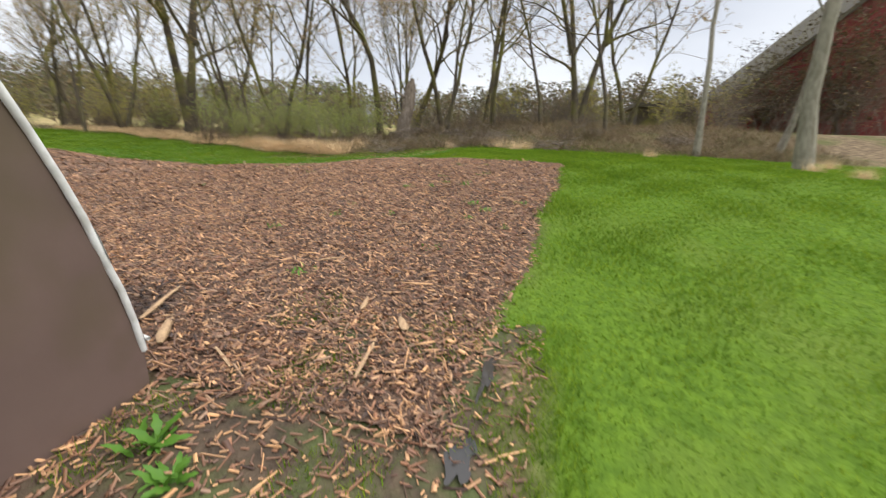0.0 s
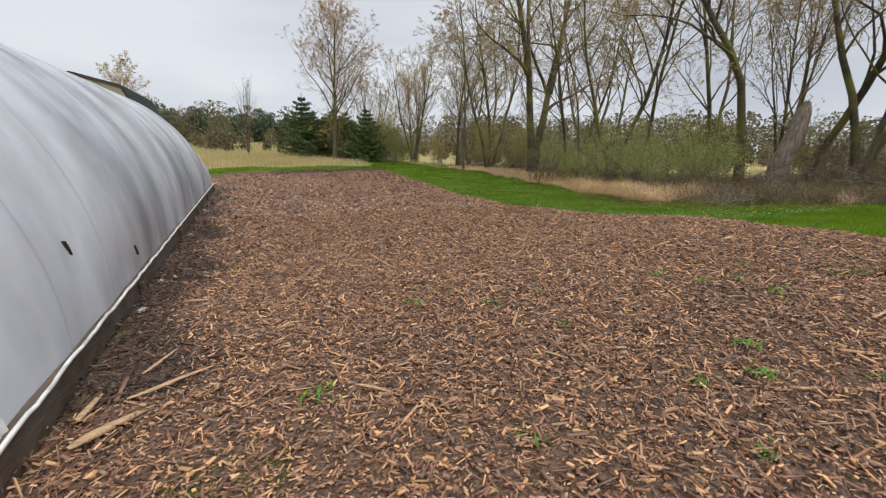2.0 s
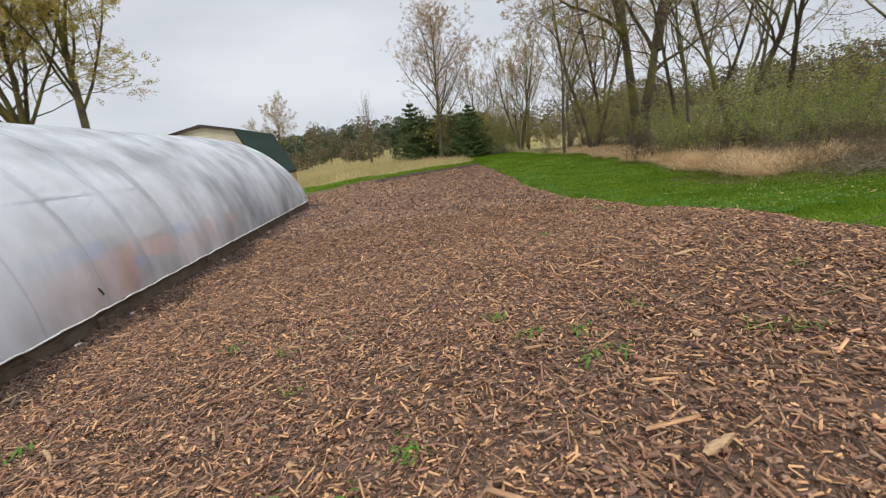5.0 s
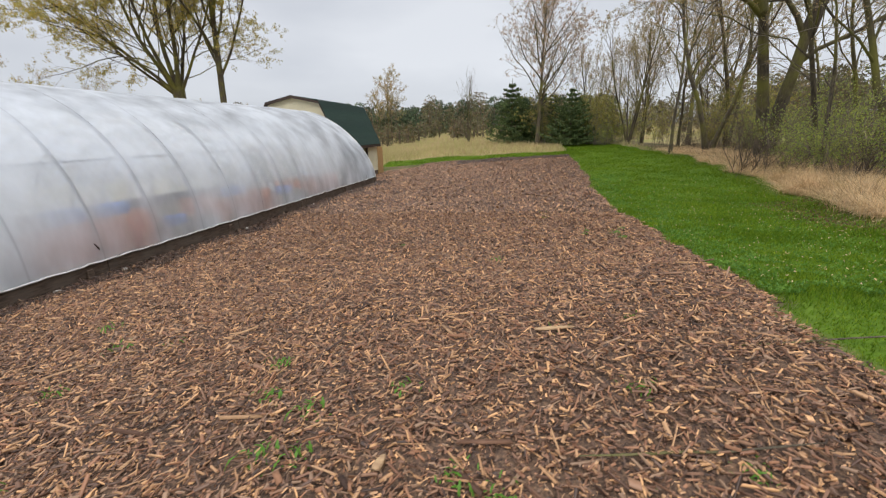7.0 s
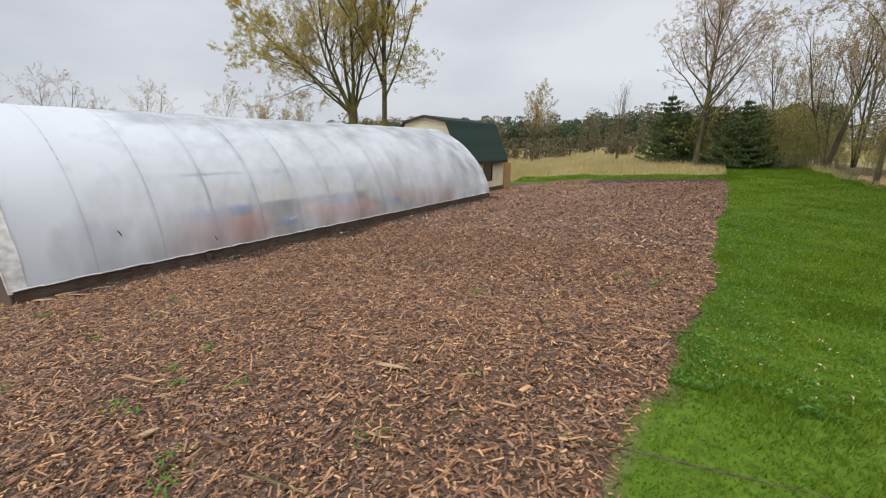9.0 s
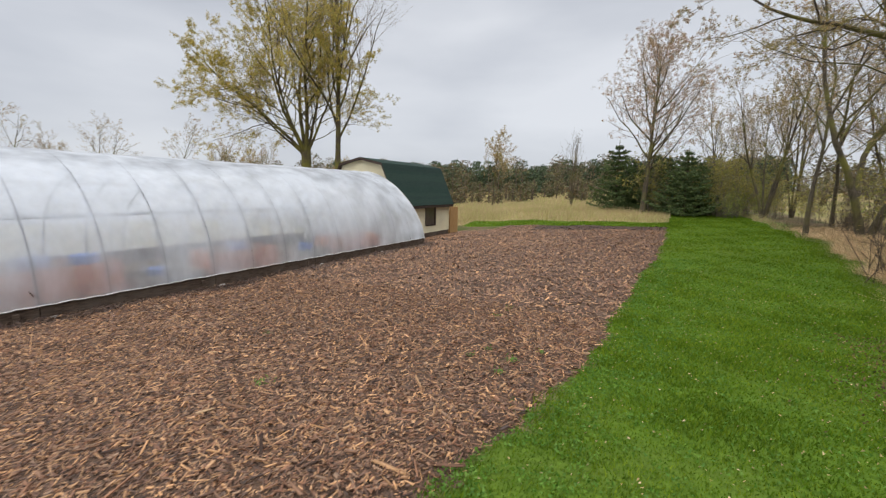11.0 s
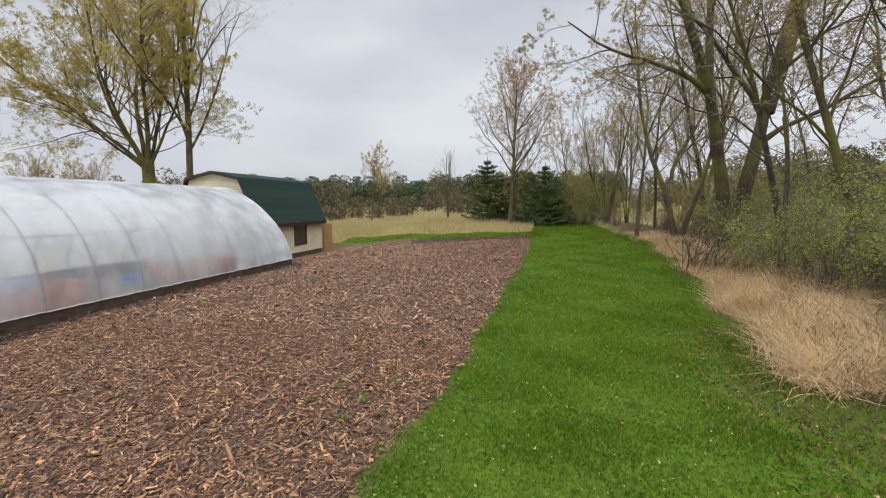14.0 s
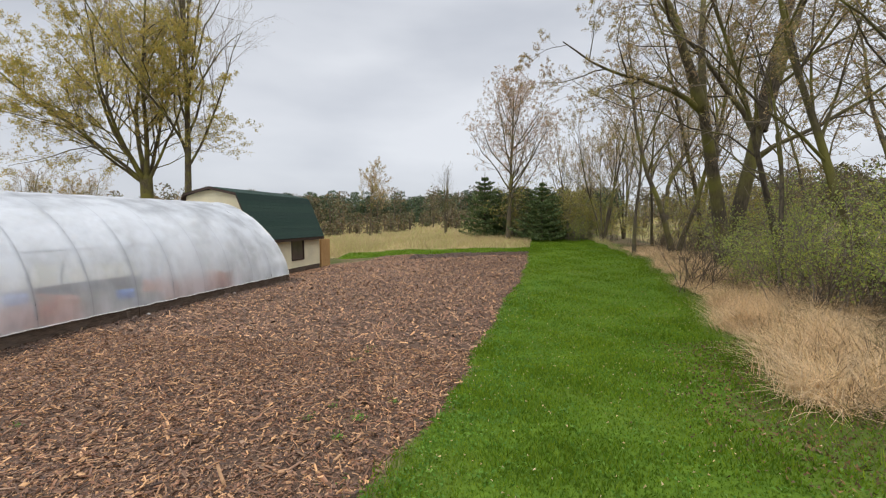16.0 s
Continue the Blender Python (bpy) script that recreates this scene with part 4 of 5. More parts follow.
pine = make_pine(31, 5.2, 2.2)
settle(pine, 5.6, 33.6, 0)
for x, y, s, t in ((10.0, 30.6, 0.84, 60), (8.9, 32.8, 0.80, 200), (7.3, 33.6, 0.72, 20), (10.9, 32.6, 0.72, 150), (6.6, 35.0, 0.8, 80), (8.2, 34.6, 0.85, 240), (11.8, 35.5, 0.7, 110)):
    place(pine, x, y, t, s)


# ---- shrubs in the tree row ----
def make_shrub(seed, label, bud, bud_size, buds, height=2.4, stems_n=22, spread=0.5, wood=None):
    rng = np.random.default_rng(seed)
    tb, cen = Tubes(), []
    for _ in range(stems_n):
        a, s = rng.uniform(0, 6.28), rng.uniform(0.1, 1.0) * spread
        d = np.array([math.cos(a) * s, math.sin(a) * s, 1])
        pts, dirs = wander(rng, (rng.normal() * 0.35, rng.normal() * 0.35, -0.05), d / np.linalg.norm(d), height * rng.uniform(0.5, 1.1), 5, 0.13, 0.03)
        tb.add(pts, np.linspace(0.013, 0.004, len(pts)), 3)
        for _ in range(5):
            k = rng.integers(1, 5)
            p2, _d = wander(rng, pts[k], side_dir(rng, dirs[k], 0.8), height * rng.uniform(0.15, 0.4), 3, 0.15, 0.03)
            tb.add(p2, np.linspace(0.006, 0.003, len(p2)), 3)
            for _ in range(buds):
                cen.append(p2[rng.integers(1, 4)] + rng.normal(size=3) * 0.07)
    ob = tagged(new("shrub"), label, "shrub")
    tagged(part_mesh("branchwork", tb.mesh("branchwork", wood or M_TWIG), ob), kind="stuff")
    if cen:
        v, f = leaf_quads(rng, np.array(cen), bud_size, 0.3)
        tagged(part_mesh("foliage", mesh_np("foliage", v, f, [bud]), ob, "young spring leaves"), kind="stuff")
    return ob


green_shrub = make_shrub(41, "leafing green shrub under the trees", M_LEAF_GREEN, 0.03, 26, 2.4, 15, 0.65, M_TWIG_GREY)
settle(green_shrub, 15.6, 10.2, 0)
brown_shrub = make_shrub(42, "bare brown thicket shrub under the trees", M_BUD_OLIVE, 0.03, 1, 2.4, 26, 0.7)
settle(brown_shrub, 14.0, 13.6, 0)
rng = np.random.default_rng(77)
for x, y, s in ((15.2, 11.0, 0.9), (16.2, 9.6, 1.0), (17.0, 10.6, 1.1), (15.4, 12.2, 0.9), (17.9, 9.4, 1.2), (15.8, 13.6, 1.0), (18.2, 13.4, 1.2), (17.6, 16.8, 1.1), (16.4, 7.2, 0.8), (17.6, 7.0, 0.9), (18.8, 19.0, 1.2), (16.6, 19.6, 1.0), (15.4, 8.6, 0.7), (16.8, 8.4, 0.95), (14.9, 13.0, 0.7), (17.0, 12.2, 1.1), (19.0, 11.0, 1.2), (18.6, 8.2, 1.1), (17.0, 14.8, 1.0)):
    place(green_shrub, x, y, rng.uniform(0, 360), s * rng.uniform(0.9, 1.15))
for k in range(26):
    y = rng.uniform(-5, 38)
    x = float(verge_x(y)) + rng.uniform(5.5, 14)
    place(brown_shrub, x, y, rng.uniform(0, 360), rng.uniform(0.6, 1.15))
for x, y in ((12.6, 31.0), (11.6, 33.5), (13.2, 34.5), (10.8, 36.0), (14.2, 33.2), (12.0, 38.5)):
    place(green_shrub, x, y, rng.uniform(0, 360), rng.uniform(0.9, 1.3))
olive_shrub = make_shrub(43, "tall olive-leafed shrub beside the evergreens", M_LEAF_OLIVE, 0.05, 20, 4.4, 30, 0.32, M_TWIG_GREY)
settle(olive_shrub, 11.9, 31.6, 0)
for x, y, s in ((12.8, 32.6, 1.0), (11.4, 33.2, 1.1), (13.6, 34.0, 1.0), (8.3, 32.2, 1.15), (14.9, 32.4, 0.75), (15.8, 29.0, 0.7), (12.4, 36.0, 1.0), (16.4, 22.6, 0.7), (17.6, 20.0, 0.75), (19.0, 23.0, 0.8), (18.5, 26.5, 0.8), (21.5, 14.0, 0.7), (19.5, 9.8, 0.65), (20.8, 6.6, 0.7), (22.5, 1.5, 0.75), (24.0, -3.0, 0.8)):
    place(olive_shrub, x, y, rng.uniform(0, 360), s)
for k in range(10):
    y = rng.uniform(9.5, 27)
    place(brown_shrub, float(verge_x(y)) + rng.uniform(1.6, 4.5), y, rng.uniform(0, 360), rng.uniform(0.45, 0.85))
for k in range(16):
    y = rng.uniform(-3, 8)
    place(brown_shrub, float(verge_x(y)) + rng.uniform(2.2, 6.0), y, rng.uniform(0, 360), rng.uniform(0.3, 0.5))


# ---- woods on the horizon ----
def make_woods(name, label, seed, count, material, az0, az1, r0, r1, h0, h1, cone, size, per):
    rng = np.random.default_rng(seed)
    cen, sz = [], []
    tb = Tubes()
    for _ in range(count):
        a, r = radians(rng.uniform(az0, az1)), rng.uniform(r0, r1)
        x, y = 6 + math.sin(a) * r, 5 + math.cos(a) * r
        h = rng.uniform(h0, h1)
        z0 = gz(x, y)
        tb.add([(x, y, z0 - 0.3), (x, y, z0 + h * 0.9)], [0.16, 0.04], 4)
        n = per
        t = rng.uniform(0.05, 1.0, n)
        w = h * (0.26 * (1.05 - t) if cone else 0.34 * np.sqrt(np.maximum(0.05, 1 - ((t - 0.40) / 0.62) ** 2)))
        b = rng.uniform(0, 6.28, n)
        q = np.sqrt(rng.uniform(0, 1, n))
        cen.append(np.stack([x + np.cos(b) * w * q, y + np.sin(b) * w * q, z0 + t * h], -1))
    v, f = leaf_quads(rng, np.concatenate(cen), size)
    ob = tagged(new(name), label, "woods", kind="stuff")
    part_mesh("trunks", tb.mesh("trunks", M_TWIG), ob)
    part_mesh("crowns", mesh_np("crowns", v, f, [material]), ob)
    return ob


make_woods("pine_woods", "dark pine woods along the far field edge", 51, 420, M_WOODS_PINE, -45, 12, 95, 135, 3.5, 8.2, False, 0.36, 330)
make_woods("bare_woods", "brown leafless woods on the horizon", 52, 330, M_WOODS_BARE, -60, 40, 85, 150, 4, 9, False, 0.27, 330)
make_woods("hillside_woods", "brown leafless woods on the rising ground", 54, 300, M_WOODS_BARE, 24, 118, 72, 112, 5.5, 9.0, False, 0.30, 300)
make_woods("low_scrub", "low brown scrub at the field edge", 53, 420, M_WOODS_BARE, -40, 130, 48, 90, 1.2, 3.4, False, 0.2, 150)

# ---- dead snag in the brush ----
rng = np.random.default_rng(61)
tb = Tubes()
sp, sd = wander(rng, (0, 0, -0.3), (-0.06, 0.02, 1), 3.1, 9, 0.05, 0.03)
tb.add(sp, [0.48, 0.38, 0.34, 0.33, 0.32, 0.31, 0.30, 0.27, 0.21, 0.08], 12)
snag = tagged(new("dead_snag"), "broken grey dead tree trunk standing in brush", "tree stump")
snag_me = tb.mesh("trunk", M_SNAG)
for vtx in snag_me.vertices:
    vtx.co += Vector((rng.normal(), rng.normal(), rng.normal() * 2)) * 0.018
part_mesh("trunk", snag_me, snag)
for k in range(2):
    tb = Tubes()
    pts, _d = wander(rng, sp[5 + k % 3], (math.cos(k * 1.7), math.sin(k * 1.7), 0.5), 1.0, 4, 0.15, 0.0)
    tb.add(pts, np.linspace(0.09, 0.02, 5), 6)
    part_mesh("broken_limb", tb.mesh("broken_limb", M_SNAG), snag)
snag.matrix_basis = put_tree(snag, 18.9, 6.1)
place(slim, 19.6, 6.4, 30, 0.95, (0, 4), "grey multi-stemmed bare tree behind the snag")


# ---- brush piles ----
def make_brush(seed, w, h):
    rng = np.random.default_rng(seed)
    ob = tagged(new("brush_pile"), "tangled pile of dead brown branches", "brush pile")
    for k in range(56):
        tb = Tubes()
        a = rng.uniform(0, 6.28)
        p = (rng.normal() * w * 0.35, rng.normal() * w * 0.25, rng.uniform(0.0, h) * rng.uniform(0.2, 1))
        pts, dd = wander(rng, p, (math.cos(a), math.sin(a), rng.uniform(-0.15, 0.4)), rng.uniform(0.6, 1.9), 5, 0.15, -0.03)
        tb.add(pts, np.linspace(rng.uniform(0.008, 0.026), 0.004, 6), 4)
        for q in (2, 3, 4):
            p2, _d = wander(rng, pts[q], side_dir(rng, dd[q], 0.8), 0.45, 2, 0.1, 0)
            tb.add(p2, (0.006, 0.004, 0.002), 3)
        part_mesh("branch", tb.mesh("branch", (M_TWIG, M_SNAG, M_TWIG_GREY)[k % 3]), ob)
    return ob


brush = make_brush(71, 2.4, 0.8)
settle(brush, 13.2, 4.2, 0, 0.5)
for x, y, t, s in ((14.6, 2.6, 50, 0.8), (14.4, 0.6, 110, 0.8), (15.8, 4.4, 200, 1.0), (15.2, -1.4, 20, 1.3), (16.5, 1.2, 80, 1.4), (17.8, -3.0, 150, 1.4), (18.0, 5.0, 300, 1.3), (14.6, 19.0, 20, 0.4), (17.0, -6.0, 60, 1.2), (14.0, 5.2, 10, 0.7), (14.8, 3.9, 75, 0.9), (15.4, 6.0, 140, 0.9), (16.8, 5.2, 220, 1.1), (17.2, 3.0, 33, 1.2), (15.6, 1.8, 280, 1.0), (13.8, 2.0, 190, 0.6)):
    place(brush, x, y, t, s)

# ---- red barn behind the trees ----
barn = tagged(new("barn"), "red barn with dark roof behind trees", "barn")
bx0 = 30.0
def yprism(points, x0, x1):
    bm = bmesh.new()
    pa, pb = [bm.verts.new((x0, y, z)) for y, z in points], [bm.verts.new((x1, y, z)) for y, z in points]
    bm.faces.new(pa)
    bm.faces.new(pb[::-1])
    for k in range(len(points)):
        bm.faces.new((pa[k], pb[k], pb[(k + 1) % len(points)], pa[(k + 1) % len(points)]))
    bmesh.ops.recalc_face_normals(bm, faces=bm.faces[:])
    return bm


part("wall", yprism([(-27, 0.5), (-12.8, 0.5), (-12.8, 5.2), (-19.9, 12.2), (-27, 5.2)], bx0, bx0 + 9), M_RED, barn, "weathered red boards")
part("roof", yprism([(-12.2, 4.75), (-12.1, 4.95), (-19.9, 12.65), (-19.9, 12.35)], bx0 - 0.4, bx0 + 9.4), M_BARNROOF, barn, "dark mossy roof slope")
part("roof", yprism([(-27.6, 4.75), (-27.7, 4.95), (-19.91, 12.65), (-19.91, 12.35)], bx0 - 0.4, bx0 + 9.4), M_BARNROOF, barn, "dark mossy roof slope")
for k in range(27):
    yb = -26.9 + k * 0.52
    zt = 5.2 + 7.0 * (1 - abs(yb + 0.25 + 19.9) / 7.1)
    part("board", boxbm(bx0 - 0.03, yb, 0.6, bx0 - 0.002, yb + 0.49, zt - 0.3), M_RED, barn)
for x, y, s in ((27.5, -11.5, 1.6), (27, -14, 1.8), (26.5, -8.0, 1.3), (25, -10, 1.4), (27.2, -17, 1.7), (22, -9, 1.2)):
    place(brown_shrub, x, y, x * 40 % 360, s)
M_VINE = leafy(mat("dark_vine_leaves", (0.10, 0.085, 0.04), 0.8, (0.07, 0.05, 0.03), 1.0, island=[(1, 1, 1), (0.7, 0.7, 0.7), (1.3, 1.2, 1.0)]), 0.2)
vines = make_shrub(44, "tall dark vine thicket against the barn", M_VINE, 0.07, 13, 5.6, 34, 0.3, M_BARK)
settle(vines, 28.5, -13.2)
for x, y, s in ((28.4, -15.0, 1.25), (28.3, -16.8, 1.35), (28.6, -11.8, 0.8)):
    place(vines, x, y, x * 70 % 360, s)
for x, y, s in ((27.4, -10.6, 0.8), (24.0, -7.0, 0.75)):
    place(olive_shrub, x, y, x * 70 % 360, s)
leanto = tagged(new("lean_to"), "low dark brown timber shelter beside the barn", "shed")
part("wall", boxbm(28.6, -9.5, 0.6, 33, -6.2, 3.7), M_BARK, leanto)
part("roof", boxbm(28.2, -9.6, 3.71, 33.4, -5.9, 3.95), M_BARNROOF, leanto)


# ---- grass, dry grass, weeds ----
def blades(rng, x, y, z, height, width, lean):
    n = len(x)
    a = rng.uniform(0, 6.283, n)
    h = height * rng.uniform(0.5, 1.3, n)
    w = width * rng.uniform(0.6, 1.3, n)
    lx, ly = rng.normal(size=n) * lean * h, rng.normal(size=n) * lean * h
    ca, sa = np.cos(a) * w, np.sin(a) * w
    v = np.stack([np.stack([x - ca, y - sa, z], -1), np.stack([x + ca, y + sa, z], -1), np.stack([x + lx, y + ly, z + h], -1)], 1)
    return v.reshape(-1, 3)


def scatter(rng, n, x0, x1, y0, y1, test):
    x, y = rng.uniform(x0, x1, n), rng.uniform(y0, y1, n)
    k = test(x, y)
    return x[k], y[k]


rng = np.random.default_rng(90)
vs = []
def lawn_blades(x, y, h, wide):
    k = in_lawn(x + rng.normal(size=x.shape) * 0.06, y + rng.normal(size=x.shape) * 0.06)
    k &= ~((x > verge_x(y) - 0.55 + 0.4 * np.sin(x * 6 + y * 4) * np.sin(y * 5)) & (y > 1.5) & (y < 7) & (rng.uniform(size=x.shape) < 0.6))
    x, y = x[k], y[k]
    patch = 0.75 + 0.5 * np.sin(x * 2.3 + 1.2 * np.sin(y * 1.9)) * np.sin(y * 2.9 + x)
    return blades(rng, x, y, ground_z(x, y) - 0.005, h * np.clip(patch, 0.5, 1.2), np.broadcast_to(wide, k.shape)[k], 0.45)


u = rng.uniform(0, 1, 300000)
y = np.where(np.arange(u.size) < 180000, -2.2 + 17 * (1 - np.sqrt(1 - u)), -2.2 + 36 * u ** 1.2)
vs.append(lawn_blades(rng.uniform(8.2, 14.4, u.size), y, 0.056, 0.0038 + 0.0007 * np.clip(y, 0, 40)))
u = rng.uniform(0, 1, 200000)
x = rng.uniform(-2.8, 15, u.size)
y = np.where(np.arange(u.size) < 130000, -1.4 - 9 * (1 - np.sqrt(1 - u)), -1.4 - 14 * u ** 1.2)
vs.append(lawn_blades(x, y, 0.056, 0.004 + 0.0006 * np.abs(x)))
vs.append(lawn_blades(rng.uniform(-3, 10, 26000), rng.uniform(23.5, 28.5, 26000), 0.10, np.full(26000, 0.013)))
y = rng.uniform(-6, 24, 26000)
x = verge_x(y) + rng.uniform(-0.3, 1.5, y.size)
vs.append(blades(rng, x, y, ground_z(x, y) - 0.005, 0.10, 0.005, 0.5))
x, y = rng.uniform(-2.5, 1.3, 22000), rng.uniform(-2.3, -0.1, 22000)
k = (np.sin(x * 5) * np.sin(y * 6 + x) > 0.2) | (y < -1.9)
vs.append(blades(rng, x[k], y[k], ground_z(x[k], y[k]) + 0.01, 0.05, 0.003, 0.5))
v = np.concatenate(vs)
tagged(new("lawn_grass", mesh_np("lawn_grass", v, np.arange(len(v)).reshape(-1, 3), [M_GRASS])), "short bright green lawn grass", "grass", kind="stuff")
# broad little leaves in the turf, thickest along the bed
y = 1.6 + 14 * rng.uniform(0, 1, 26000) ** 1.7
x = edge_x(y) - 0.03 + np.where(np.arange(y.size) < 13000, np.abs(rng.normal(size=y.size)) * 0.7, rng.uniform(0, 4, y.size))
k = in_lawn(x, y) & (np.sin(x * 7 + 2 * np.sin(y * 5)) * np.sin(y * 6 + x * 3) > -0.1)
x, y = x[k], y[k]
v, f = leaf_quads(rng, np.stack([x, y, ground_z(x, y) + rng.uniform(0.02, 0.055, x.size)], -1), 0.014 + 0.0006 * y[:, None], 0.0)
tagged(new("lawn_clover", mesh_np("lawn_clover", v, f, [M_WEED])), "small broad leaves growing in the lawn", "clover", kind="stuff")
# pale dead flecks caught in the turf
y = 1.8 + 12 * rng.uniform(0, 1, 1500) ** 1.6
x = rng.uniform(8.6, 13.4, y.size)
k = in_lawn(x, y)
x, y = x[k], y[k]
v, f = leaf_quads(rng, np.stack([x, y, ground_z(x, y) + 0.05], -1), 0.013, 0.0)
tagged(new("dead_flecks", mesh_np("dead_flecks", v, f, [M_DRY])), "pale dead leaf flecks lying in the lawn", "dead leaves", kind="stuff")
# straw field
vs = []
for n, x0, x1, y0, y1, h, w in ((60000, -14, 13, 25.5, 42, 0.45, 0.012), (50000, -60, 20, 42, 95, 0.6, 0.035), (9000, -40, -7.2, 0, 26, 0.4, 0.02), (9000, 10, 14, 20, 44, 0.35, 0.012)):
    x, y = scatter(rng, n, x0, x1, y0, y1, lambda a, b: ~in_lawn(a, b))
    vs.append(blades(rng, x, y, ground_z(x, y), h * (0.6 + 0.5 * np.abs(np.sin(x * 0.37) * np.sin(y * 0.29 + x * 0.2))), w, 0.3))
v = np.concatenate(vs)
tagged(new("field_grass", mesh_np("field_grass", v, np.arange(len(v)).reshape(-1, 3), [M_STRAW])), "dry straw-coloured field grass", "grass", kind="stuff")


x, y = rng.uniform(12, 27, 52000), rng.uniform(-10, 26, 52000)
k = x > verge_x(y) + 0.5
x, y = x[k], y[k]
yb = rng.uniform(-11, 8, 22000)
xb = verge_x(yb) + 0.5 + rng.uniform(0, 1, yb.size) ** 1.3 * 6
x, y = np.concatenate([x, xb]), np.concatenate([y, yb])
v = blades(rng, x, y, ground_z(x, y) - 0.01, 0.22 + 0.25 * np.abs(np.sin(x * 0.8) * np.sin(y * 0.6)), 0.007, 0.9)
tagged(new("undergrowth", mesh_np("undergrowth", v, np.arange(len(v)).reshape(-1, 3), [M_UNDER])), "dead brown undergrowth beneath the trees", "undergrowth", kind="stuff")


# matted dead grass lying along the verge
y = rng.uniform(6.0, 24, 22000)
x = verge_x(y) + 0.28 + np.abs(rng.normal(size=y.size)) * 1.1
v = blades(rng, x, y, ground_z(x, y) + 0.01 + rng.uniform(0, 0.10, y.size), 0.16, 0.0055, 2.2)
tagged(new("matted_grass", mesh_np("matted_grass", v, np.arange(len(v)).reshape(-1, 3), [M_DRY])), "flattened tan dead grass along the lawn", "dry grass", kind="stuff")


def make_tussock(seed, n, height):
    """A clump of long dry arching blades, made of bent strips."""
    rng = np.random.default_rng(seed)
    tv, tf = [], []
    for k in range(n):
        a, b = rng.uniform(0, 6.28), rng.uniform(0, 6.28)
        r = rng.uniform(0, 0.42)
        L = height * rng.uniform(0.5, 1.2)
        bendy = rng.uniform(0.3, 1.5)
        w = rng.uniform(0.003, 0.006)
        base = np.array([math.cos(b) * r, math.sin(b) * r, -0.02])
        side = np.array([-math.sin(a), math.cos(a), 0]) * w
        o = len(tv)
        for q in range(4):
            t = q / 3
            p = base + np.array([math.cos(a), math.sin(a), 0]) * L * bendy * t * t * 0.9 + np.array([0, 0, L * (t - 0.5 * bendy * t * t)])
            tv += [p - side * (1 - 0.8 * t), p + side * (1 - 0.8 * t)]
        tf += [(o + 2 * q, o + 2 * q + 1, o + 2 * q + 3, o + 2 * q + 2) for q in range(3)]
    me = mesh_np("tussock", tv, tf, [M_DRY])
    return tagged(new("dry_grass_tussock", me), "clump of long tan dry grass", "dry grass", group="dry grass along the lawn")


tuss = make_tussock(95, 210, 0.68)
settle(tuss, 13.2, 6.4, 0)
for k in range(46):
    y = rng.uniform(6.3, 11.5)
    place(tuss, float(verge_x(y)) + abs(rng.normal()) * 0.9 + 0.40, y, rng.uniform(0, 360), rng.uniform(0.55, 1.0), (rng.normal() * 8, -12 + rng.normal() * 8))
for k in range(26):
    y = rng.uniform(9.5, 22)
    place(tuss, float(verge_x(y)) + rng.uniform(0.1, 1.8), y, rng.uniform(0, 360), rng.uniform(0.35, 0.65))
for x, y, s in ((13.6, 9.6, 0.9), (14.0, 10.6, 0.9), (13.9, 8.8, 0.9), (14.2, 0.4, 0.9), (13.6, -0.3, 0.9), (14.4, -0.6, 0.8), (13.8, 2.2, 0.7), (12.9, -4.6, 0.6), (10.2, -7.6, 0.6), (9.0, -7.9, 0.6), (11.6, -8.6, 0.6)):
    place(tuss, x, y, rng.uniform(0, 360), s)


def leaf_mesh(L, rise, rng):
    """One toothed leaf, base at the origin, pointing along x."""
    wv, wf = [], []
    for q in range(7):
        t = q / 6
        w = L * 0.13 * math.sin(math.pi * min(0.97, 0.1 + t * 0.87)) * (1.3 if q % 2 else 0.7)
        c = np.array([L * t, 0.02 * L * math.sin(5 * t), L * rise * (t - 0.6 * t * t) + 0.005])
        wv += [c + (0, -w, 0), c + (0, 0, -0.2 * w), c + (0, w, 0)]
    for q in range(6):
        k = 3 * q
        wf += [(k, k + 1, k + 4, k + 3), (k + 1, k + 2, k + 5, k + 4)]
    return mesh_np("leaf", wv, wf, [M_WEED], True)


def make_weed(seed, n, size, spread=0.02):
    """A rosette of toothed leaves."""
    rng = np.random.default_rng(seed)
    ob = tagged(new("weed"), "small green leafy weed growing in mulch", "weed", group="weeds in the mulch")
    kinds = [leaf_mesh(size * rng.uniform(0.6, 1.1), rng.uniform(0.3, 1.3), rng) for _ in range(5)]
    for k in range(n):
        lf = part_mesh("leaf", kinds[k % 5], ob)
        lf.matrix_basis = Matrix.Translation((rng.normal() * spread, rng.normal() * spread, 0)) @ Euler((rng.normal() * 0.2, -rng.uniform(0, 0.5), k * 2.4 + rng.uniform(-0.3, 0.3))).to_matrix().to_4x4()
    return ob


